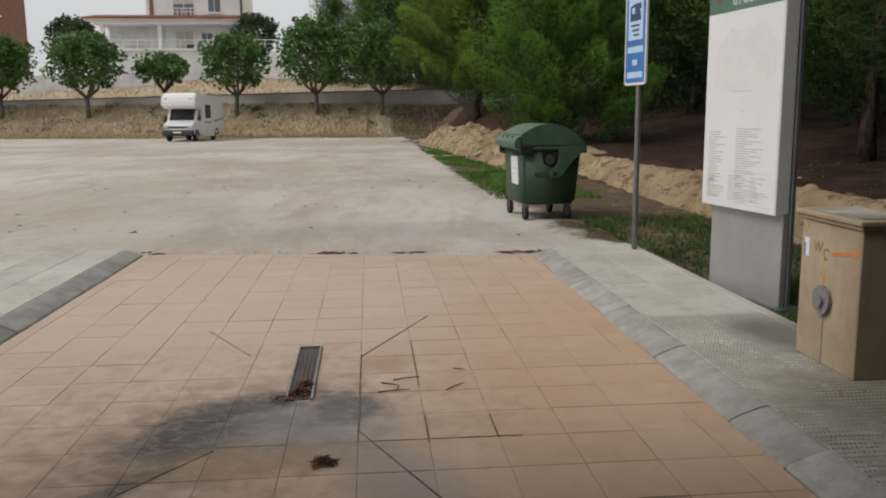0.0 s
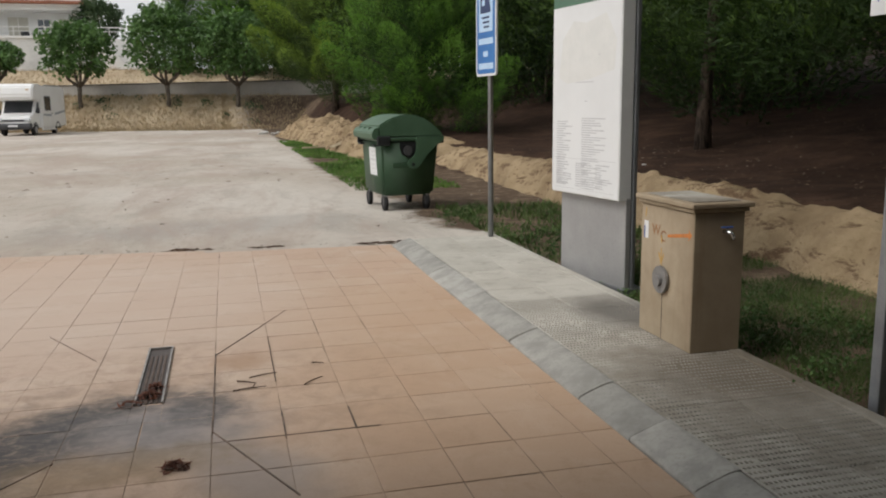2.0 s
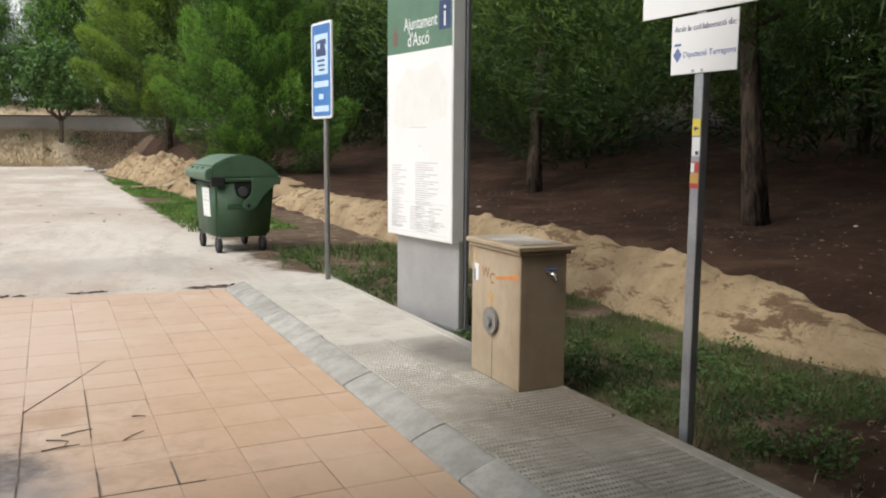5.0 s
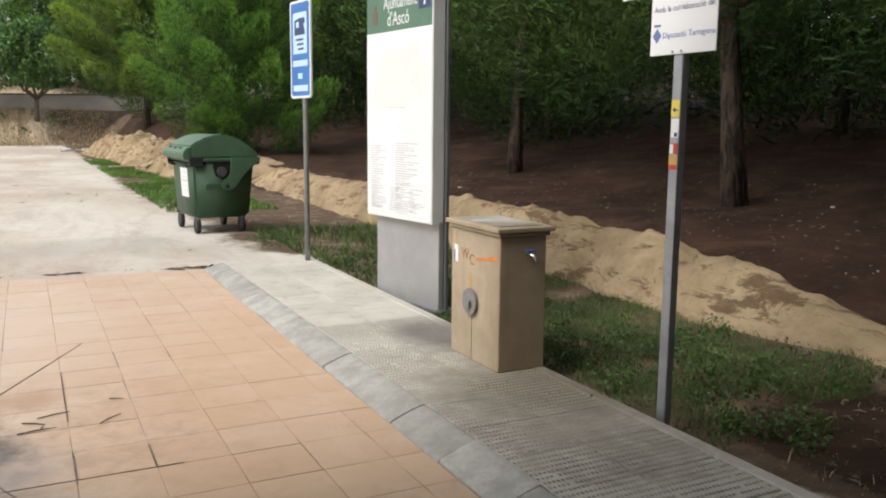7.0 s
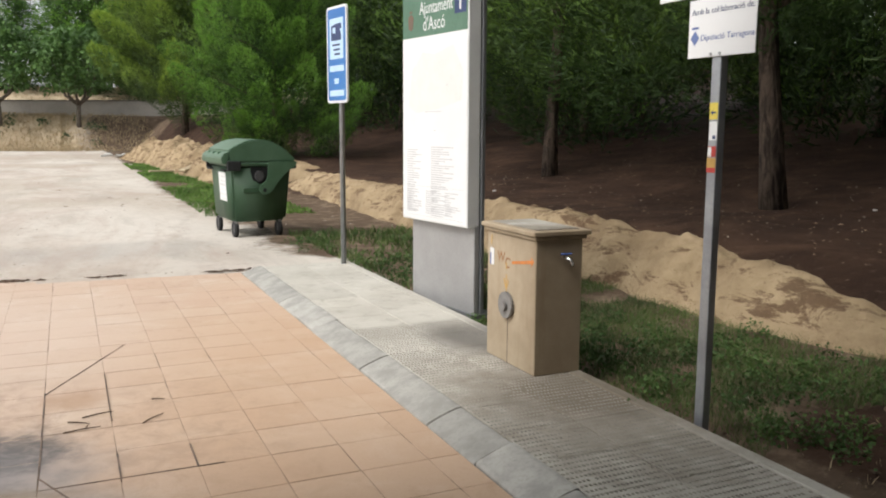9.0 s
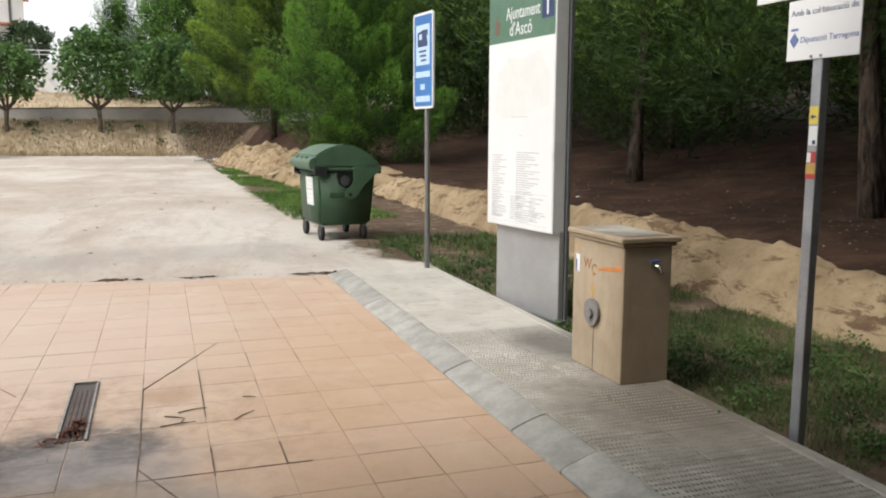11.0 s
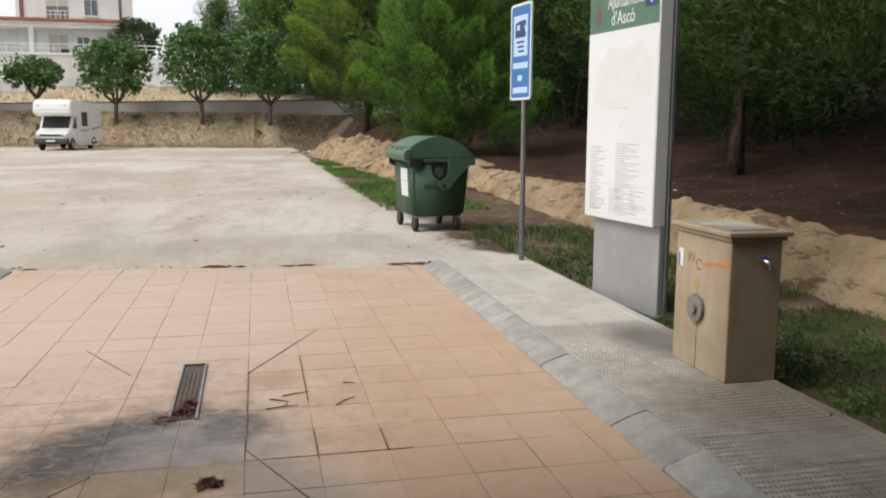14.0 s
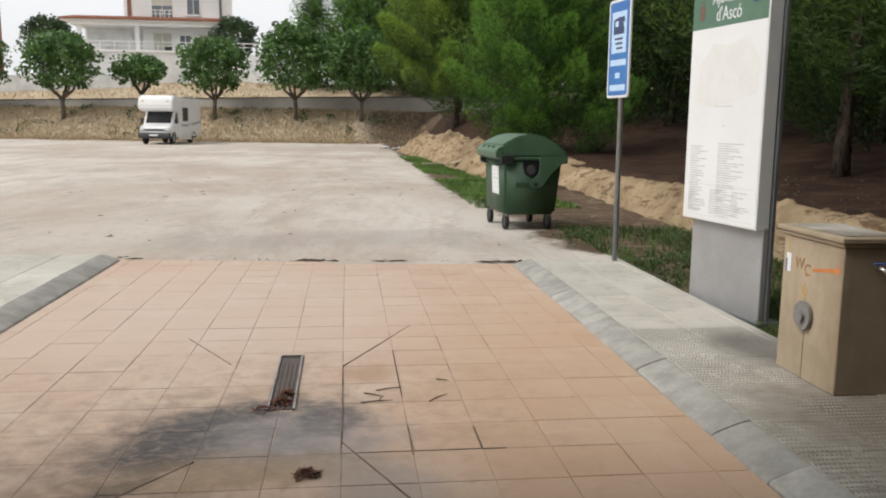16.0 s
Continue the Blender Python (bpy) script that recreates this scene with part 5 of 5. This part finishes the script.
def mulberry_meshes(seed, stem, reach, tall, clumps):
    r = random.Random(seed)
    stem *= 0.82
    bm = tube(((0, 0, -0.3), (0.06, 0.02, 0.6), (0.0, 0.05, stem)), (0.21, 0.16, 0.17), 9)
    cs, rs = [], []
    for i in range(5):
        a = i * math.tau / 5 + r.uniform(-0.3, 0.3)
        o = reach * 0.55
        tube(((0, 0.05, stem - 0.05), (0.5 * o * math.cos(a), 0.5 * o * math.sin(a), stem + 0.65), (o * math.cos(a), o * math.sin(a), stem + 0.7 + tall * 0.5)), (0.13, 0.10, 0.035), 7, bm)
    for i in range(clumps):
        a, t = i * 2.399, (i + 0.5) / clumps
        out = reach * (math.sin(math.pi * (0.2 + 0.66 * t)) ** 0.7) * (0.3 + 0.7 * r.random() ** 0.5) * (0.86 + 0.2 * math.sin(3 * a + seed) + 0.1 * math.sin(5 * a + 2 * seed))
        cs.append((out * math.cos(a), out * math.sin(a), stem + 0.95 + 0.25 * out / reach + tall * 0.88 * t * (1.0 - 0.18 * out / reach)))
        s = 0.32 + 0.32 * r.random()
        rs.append((s, s, s * 0.85))
    # shoots that break the outline
    for i in range(48):
        a = r.uniform(0, math.tau)
        o = reach * r.uniform(0.2, 0.95)
        cs.append((o * math.cos(a), o * math.sin(a), stem + tall * r.uniform(0.85, 1.12) * (1 - 0.22 * o / reach)))
        rs.append((0.14, 0.14, 0.42))
    me_t = bpy.data.meshes.new("trunk")
    bm.to_mesh(me_t)
    bm.free()
    me_t.materials.append(M_BARKPALE)
    me_t.shade_smooth()
    v, f = leaves(np.array(cs), np.array(rs), 36, 0.27)
    me_c = soup("crown", v, f)
    me_c.materials.append(M_MULB)
    return me_t, me_c


MULB = [mulberry_meshes(5, 2.0, 3.2, 5.4, 125), mulberry_meshes(8, 1.9, 2.9, 4.5, 110), mulberry_meshes(14, 1.6, 2.3, 2.4, 60)]


def mulberry(x, y, kind, turn, size=1.0, label="round-crowned green mulberry tree on dry bank"):
    t = thing("mulberry_tree", pose(x, y, float(height(x, y)), 0, 0, turn), label, "tree", "mulberries along the bank")
    for name, me in zip(("trunk", "crown"), MULB[kind]):
        o = part(name, me, None, t)
        o.scale = (size, size, size)


for x, k, a, s in ((-31.0, 1, 10, 1.05), (-23.2, 1, 100, 1.05), (-10.5, 1, 200, 0.97), (-4.0, 0, 40, 1.0), (1.2, 0, 260, 0.95), (-37.5, 0, 160, 1.0)):
    mulberry(x, float(bank_foot(x)) + 4.0, k, a, s)
mulberry(-17.4, 74.6, 2, 70, 1.0, "small young mulberry tree behind the wall")


def garden_tree(x, y, z, size, turn):
    t = thing("garden_tree", pose(x, y, z, 0, 0, turn), "dull green garden tree beside the white house", "tree")
    for name, me in zip(("trunk", "crown"), MULB[0]):
        o = part(name, me.copy() if name == "crown" else me, None, t)
        o.scale = (size, size, size)
        if name == "crown":
            o.data.materials[0] = M_OLIVE


garden_tree(-11.8, 93.0, 6.6, 0.8, 20)
garden_tree(-33.5, 101.0, 6.0, 0.95, 120)


# ---- grass, weeds, straw ----
def blades(n, place, tall, wide, name, material, label, category, bend=0.35):
    """A stand of blades; place gives n rows of x, y."""
    p = place(n)
    z = height(p[:, 0], p[:, 1]) - 0.02
    a = rng.random(n) * math.tau
    h = tall * (0.4 + 0.9 * rng.random(n) ** 1.5)
    w = wide * (0.6 + 0.8 * rng.random(n))
    lean = rng.normal(size=(n, 2)) * bend * h[:, None]
    s = np.stack((np.cos(a), np.sin(a)), -1) * w[:, None] / 2
    base = np.concatenate((p, z[:, None]), 1)
    v = np.zeros((n, 5, 3))
    v[:, 0] = base
    v[:, 1] = base
    v[:, 0, :2] -= s
    v[:, 1, :2] += s
    mid = base + np.concatenate((lean * 0.35, (h * 0.55)[:, None]), 1)
    v[:, 2] = mid
    v[:, 2, :2] += s * 0.8
    v[:, 3] = mid
    v[:, 3, :2] -= s * 0.8
    v[:, 4] = base + np.concatenate((lean, (h * 0.95)[:, None]), 1)
    i = np.arange(n)[:, None] * 5
    f = np.concatenate((i + np.array((0, 1, 2)), i + np.array((0, 2, 3)), i + np.array((3, 2, 4))))
    ob = part(name, soup(name, v.reshape(-1, 3), f), material)
    return tagged(ob, label, category, kind="stuff")


def scatter(x0, x1, y0, y1, keep, patch=0.8, seed=1):
    """Random places in a stretch of the plan, in uneven patches."""
    def place(n):
        out = []
        while len(out) < n:
            x, y = random.uniform(x0, x1), random.uniform(y0, y1)
            if noise.noise((x * patch + seed, y * patch, seed)) > keep(x, y) - 0.35 * random.random():
                out.append((x, y))
        return np.array(out)
    return place


def verge_keep(x, y):
    return -0.1 + 0.25 * abs((x - 4.35) / 1.2) ** 3 + (0.7 if y < 3.0 + 0.22 * (x - 3.2) + 0.3 * noise.noise((x * 2, y, 7)) else 0)


blades(52000, scatter(3.22, 5.5, 2.9, 7.6, verge_keep, 1.6, 3), 0.075, 0.0045, "grass", M_GRASS, "unmown green grass along the pavement", "grass")
blades(5000, scatter(3.25, 5.2, 7.2, 12.5, lambda x, y: 0.0, 0.9, 5), 0.12, 0.014, "grass", M_GRASS, "sparse green grass behind the panel", "grass")
blades(22000, scatter(2.5, 4.6, 15.5, 40, lambda x, y: -0.55 + 0.9 * max(0, 3.1 + 0.7 * noise.noise((y * 0.5, 2.0, 0)) - x) + 0.5 * max(0, x - 3.7), 0.5, 8), 0.09, 0.025, "grass", M_FRESH, "bright green grass at the gravel's edge", "grass")
blades(1500, scatter(3.25, 5.6, -1.0, 3.2, lambda x, y: 0.15, 0.8, 4), 0.05, 0.007, "grass", M_STRAW, "thin dry grass on bare soil", "grass")


def weeds():
    spots = []
    for x0, x1, y0, y1, n in ((3.25, 4.5, 3.5, 6.6, 90), (4.0, 5.2, 3.3, 4.8, 50), (3.42, 4.1, 2.72, 3.25, 26), (3.25, 4.6, 8.0, 9.8, 110), (3.0, 3.6, 9.9, 11.5, 22)):
        spots += [(random.uniform(x0, x1), random.uniform(y0, y1)) for _ in range(n)]
    spots += [(3.3 + 0.05 * random.random(), 5.95 + 0.25 * random.random()) for _ in range(8)] + [(3.2, 3.75), (3.22, 3.82), (3.18, 3.7)]
    c = np.array([(x, y, float(height(x, y)) + 0.015 + 0.07 * random.random() ** 2) for x, y in spots])
    r = np.array([(0.06 + 0.09 * random.random(),) * 2 + (0.04 + 0.06 * random.random(),) for _ in spots])
    v, f = leaves(c, r, 44, 0.024)
    ob = part("weeds", soup("weeds", v, f), M_WEED)
    tagged(ob, "leafy green weeds between pavement and sand bank", "weeds", kind="stuff")


weeds()


def bank_place(n):
    out = np.empty((n, 2))
    u = rng.random(n)
    out[:, 0] = np.where(u < 0.93, rng.uniform(-42, 0, n), 6 * rng.random(n) ** 2.2)
    out[:, 1] = bank_foot(out[:, 0]) + rng.random(n) ** 1.2 * 7.0 - 0.3
    return out


def upper_place(n):
    out = np.empty((n, 2))
    out[:, 0] = rng.uniform(-42, 12, n)
    out[:, 1] = bank_foot(out[:, 0]) + 8.2 + rng.random(n) * 16
    return out


blades(30000, bank_place, 0.28, 0.05, "dry_grass", M_STRAW, "dry straw-coloured grass on the far bank", "grass", 0.5)
blades(12000, upper_place, 0.3, 0.06, "dry_grass", M_STRAW, "dry straw-coloured grass above the wall", "grass", 0.5)


def bushes():
    n = 60
    x = rng.uniform(-40, 3, n)
    y = bank_foot(x) + rng.uniform(1.5, 6.5, n)
    c = np.stack((x, y, height(x, y) + 0.15), -1)
    r = np.stack([rng.uniform(0.25, 0.6, n)] * 2 + [rng.uniform(0.15, 0.3, n)], -1)
    v, f = leaves(c, r, 40, 0.14)
    ob = part("scrub", soup("scrub", v, f), M_OLIVE)
    tagged(ob, "low dull scrub scattered over the dry bank", "scrub", kind="stuff")


bushes()


# ---- loose bits ----
def stones():
    v, f = [], []
    for i in range(700):
        far = random.random()
        if i < 60 or i > 430:
            x, y = random.uniform(-9, 3.0), 9.6 + 24 * far ** 1.5
        elif i < 105:
            x, y = random.uniform(-2.6, 2.0), float(far_edge(0)) + abs(random.gauss(0, 0.1)) + 0.05
            y += -0.127 * x
        else:
            x, y = random.uniform(3.3, 12), random.uniform(0.5, 20)
        s = random.uniform(0.004, 0.016) * (1 + y * 0.02)
        z = float(height(x, y))
        k = len(v)
        for dx, dy, dz in ((1, 0, 0), (0, 1, 0), (-1, 0, 0), (0, -1, 0), (0, 0, 0.8), (0, 0, -0.5)):
            v.append((x + dx * s * random.uniform(0.7, 1.4), y + dy * s * random.uniform(0.7, 1.4), z + dz * s * random.uniform(0.7, 1.2)))
        for a in range(4):
            f += [(k + a, k + (a + 1) % 4, k + 4), (k + (a + 1) % 4, k + a, k + 5)]
    ob = part("stones", soup("stones", v, f), M_STONE)
    tagged(ob, "small loose stones scattered over gravel and soil", "stones", kind="stuff")


stones()


def forest_litter():
    """Fallen cones, dead leaves and pale scraps on the soil under the pines."""
    v, f = [], []
    for i in range(1500):
        x, y = (random.uniform(3.3, 6.5), random.uniform(0.6, 3.4)) if i < 420 else (6.3 + 9 * random.random() ** 1.3, random.uniform(0.5, 19))
        l, w, t = random.uniform(0.012, 0.045), random.uniform(0.006, 0.018), random.uniform(0, math.tau)
        z = float(height(x, y)) + 0.003
        d, e = (math.cos(t) * l, math.sin(t) * l), (-math.sin(t) * w, math.cos(t) * w)
        k = len(v)
        v += [(x - d[0], y - d[1], z), (x + e[0], y + e[1], z + 0.006), (x + d[0], y + d[1], z + 0.002), (x - e[0], y - e[1], z + 0.004), (x, y, z + random.uniform(0.008, 0.02))]
        f += [(k, k + 1, k + 4), (k + 1, k + 2, k + 4), (k + 2, k + 3, k + 4), (k + 3, k, k + 4)]
    ob = part("forest_litter", soup("forest_litter", v, f), M_FLOORLITTER)
    tagged(ob, "dead leaves and bark scraps on dark soil under pines", "leaf litter", kind="stuff")


forest_litter()


def twig(x, y, length, turn, z=0.004, r=0.004):
    t = math.radians(turn)
    d = Vector((math.cos(t), math.sin(t), 0)) * length / 2
    side = Vector((-d.y, d.x, 0)).normalized() * length * 0.06
    p = Vector((x, y, z + r))
    o = part("twig", tube((p - d, p + side, p + d), (r, r * 0.9, r * 0.5), 6), M_TWIG)
    tagged(o, "thin dead twig lying on the tiles", "twig", "twigs on the forecourt")


for x, y, l, a in ((0.22, 4.79, 0.13, -32), (0.235, 4.67, 0.19, 9), (0.26, 4.71, 0.06, 75), (0.32, 4.895, 0.17, 18), (0.66, 5.045, 0.08, -22), (0.60, 4.71, 0.17, 46)):
    twig(x, y, l, a)


def litter_heap(x, y, size, n, z, label):
    v, f = [], []
    for i in range(n):
        a, q = random.uniform(0, math.tau), size * 1.3 * random.random()
        l, w = random.uniform(0.04, 0.11), random.uniform(0.003, 0.008)
        t = random.uniform(0, math.tau)
        d = (math.cos(t) * l / 2, math.sin(t) * l / 2)
        c = (x + 1.4 * q * math.cos(a), y + q * math.sin(a), z + 0.022 * (1 - q / size) + 0.004)
        k = len(v)
        h = random.uniform(-0.012, 0.02)
        v += [(c[0] - d[0], c[1] - d[1], c[2]), (c[0] + d[1] * w / l * 2, c[1] - d[0] * w / l * 2, c[2] + 0.006), (c[0] + d[0], c[1] + d[1], c[2] + max(0, h)), (c[0] - d[1] * w / l * 2, c[1] + d[0] * w / l * 2, c[2] + 0.003)]
        f.append((k, k + 1, k + 2, k + 3))
    ob = part("leaf_litter", soup("leaf_litter", v, f), M_DEADLEAF)
    tagged(ob, label, "leaf litter", kind="stuff")


litter_heap(-0.12, 3.70, 0.038, 60, 0.002, "clump of reddish dead leaves on the tiles")
litter_heap(-0.31, 4.70, 0.036, 90, 0.004, "reddish dead leaves heaped in the drain's end")
litter_heap(-0.28, 4.84, 0.03, 40, 0.004, "dead leaves caught on the drain's grate")
litter_heap(-0.40, 4.58, 0.04, 22, 0.002, "dead leaves spilled beside the drain")


def edge_dirt():
    """Dirt and dead stalks caught along the end of the forecourt and the kerbs."""
    v, f = [], []
    for i in range(190):
        if i < 150:
            x = random.uniform(LEFT - 1.2, RIGHT + 0.9)
            y = float(far_edge(x)) + 0.03 + abs(random.gauss(0, 0.06))
            if noise.noise((x * 1.3, 4.0, 0)) < 0.08:
                continue
        else:
            x, y = random.uniform(-6, 3), random.uniform(10, 24)
        z = max(float(height(x, y)), -0.005 if y > 9.4 else 0.001)
        t, l, w = random.gauss(0, 0.5), random.uniform(0.02, 0.14), random.uniform(0.008, 0.035)
        if i >= 150:
            l, w = l * 0.6, w * 0.6
        d, e = (math.cos(t) * l, math.sin(t) * l), (-math.sin(t) * w, math.cos(t) * w)
        k = len(v)
        v += [(x - d[0], y - d[1], z + 0.002), (x + e[0], y + e[1], z + 0.008), (x + d[0], y + d[1], z + 0.003), (x - e[0], y - e[1], z + 0.004), (x, y, z + 0.016)]
        f += [(k, k + 1, k + 4), (k + 1, k + 2, k + 4), (k + 2, k + 3, k + 4), (k + 3, k, k + 4)]
    ob = part("debris", soup("debris", v, f), M_TWIG)
    tagged(ob, "dark dirt and dead stalks along the forecourt's end", "debris", kind="stuff")


edge_dirt()


def plank(x, y, z, length, turn, tilt, label):
    o = part("plank", box(-length / 2, length / 2, -0.14, 0.14, 0, 0.05, 0.008), M_PLANK)
    o.matrix_basis = pose(x, y, z, 0, tilt, turn)
    tagged(o, label, "plank")


plank(3.9, 31.5, float(height(3.9, 31.5)) + 0.05, 2.0, 8, 0, "pale weathered plank lying in green grass")
plank(4.4, 29.5, float(height(4.4, 29.5)) + 0.38, 1.8, 40, -14, "weathered board leaning on sand heap")



def rubbish(x, y, s):
    bm = box(-s, s, -s * 0.7, s * 0.7, 0, s * 0.8, s * 0.25, 2)
    for v in bm.verts:
        v.co += Vector((random.uniform(-1, 1), random.uniform(-1, 1), random.uniform(-0.3, 0.6))) * s * 0.22
    o = part("litter", bm, M_LITTER)
    o.location = (x, y, float(height(x, y)) - 0.01)
    tagged(o, "crumpled white litter at the gravel's edge", "litter")


for x, y, s in ((2.4, 51.0, 0.22), (2.9, 50.4, 0.15), (2.1, 50.2, 0.12), (3.3, 51.6, 0.16), (2.7, 38.0, 0.1), (9.5, 6.2, 0.025), (10.4, 7.9, 0.03), (8.9, 4.2, 0.03), (8.0, 14.6, 0.035)):
    rubbish(x, y, s)


# ---- gaps that run out from the drain ----
def gap(x0, y0, x1, y1, w=0.004):
    d = Vector((x1 - x0, y1 - y0, 0))
    s = Vector((-d.y, d.x, 0)).normalized() * w / 2
    o = part("slab_gap", prism([((Vector((x0, y0, 0)) + s)[0], (Vector((x0, y0, 0)) + s)[1]), ((Vector((x0, y0, 0)) - s)[0], (Vector((x0, y0, 0)) - s)[1]), (x1 - s.x, y1 - s.y), (x1 + s.x, y1 + s.y)], -0.01, 0.0035, "z"), M_CRACK, bed)


for line in ((0.04, 4.08, 0.40, 3.28, 0.007), (0.04, 5.41, 0.3, 5.95, 0.005), (0.3, 5.95, 0.56, 6.49, 0.003), (-0.66, 3.9, -1.02, 3.42, 0.007), (-0.7, 5.5, -1.1, 6.2, 0.003), (0.038, 4.08, 0.038, 5.45, 0.007), (0.387, 4.78, 0.387, 5.77, 0.005), (0.387, 3.9, 0.387, 4.26, 0.008), (0.737, 3.94, 0.737, 4.25, 0.008), (0.1, 3.94, 0.86, 3.94, 0.006)):
    gap(*line)


# ---- forecourt tiles, one by one ----
def tile_mesh(w, l):
    me = bpy.data.meshes.new("tile")
    b = box(0, w, 0, l, -0.03, 0.0, 0.0)
    bmesh.ops.bevel(b, geom=[e for e in b.edges if all(v.co.z > -0.01 for v in e.verts)], offset=0.0015, segments=1, affect="EDGES")
    b.to_mesh(me)
    b.free()
    me.materials.append(M_PAVE)
    return me


TILES = {}


def lay(x0, x1, y0, y1, jitter):
    key = (round(x1 - x0, 3), round(y1 - y0, 3))
    if key not in TILES:
        TILES[key] = tile_mesh(*key)
    o = part("tile", TILES[key], M_PAVE, bed)
    o.location = (x0, y0, jitter)


DRAIN = (-0.392, -0.228, 4.575, 5.685)
rest_v, rest_f = [], []
cols = [LEFT] + [X0 + TX * k for k in range(-7, 6)] + [RIGHT]
row = -15
while True:
    y0, y1 = Y0 + TY * row, Y0 + TY * (row + 1)
    if y0 > 9.8:
        break
    for a, b in zip(cols, cols[1:]):
        g, h = 0.0006 + 0.0034 * random.random() ** 2, 0.0014 + 0.0040 * random.random() ** 1.5
        xa, xb, ya, yb = a + g, b - g, y0 + h, min(y1 - h, float(far_edge((a + b) / 2)))
        ya = max(ya, -1.88)
        if yb - ya < 0.04 or xb - xa < 0.03:
            continue
        lift = random.uniform(-0.0012, 0.0012) - 0.0012 * max(0, 1.4 - math.hypot(a - 0.0, y0 - 5.0))
        near = y0 > 2.3
        pieces = [(xa, xb, ya, yb)]
        if xb > DRAIN[0] and xa < DRAIN[1] and yb > DRAIN[2] and ya < DRAIN[3]:
            pieces = [(xa, min(xb, DRAIN[0]), ya, yb), (max(xa, DRAIN[1]), xb, ya, yb), (max(xa, DRAIN[0]), min(xb, DRAIN[1]), ya, DRAIN[2]), (max(xa, DRAIN[0]), min(xb, DRAIN[1]), DRAIN[3], yb)]
        for p in pieces:
            if p[1] - p[0] < 0.02 or p[3] - p[2] < 0.02:
                continue
            if near:
                lay(*[round(q, 3) for q in p], lift)
            else:
                k = len(rest_v)
                rest_v += [(p[0], p[2], 0), (p[1], p[2], 0), (p[1], p[3], 0), (p[0], p[3], 0), (p[0] - 0.003, p[2] - 0.003, -0.03), (p[1] + 0.003, p[2] - 0.003, -0.03), (p[1] + 0.003, p[3] + 0.003, -0.03), (p[0] - 0.003, p[3] + 0.003, -0.03)]
                rest_f += [(k, k + 1, k + 2, k + 3), (k, k + 4, k + 5, k + 1), (k + 1, k + 5, k + 6, k + 2), (k + 2, k + 6, k + 7, k + 3), (k + 3, k + 7, k + 4, k)]
    row += 1
tagged(part("tiles_behind", soup("tiles_behind", rest_v, rest_f), M_PAVE, bed), kind="stuff")
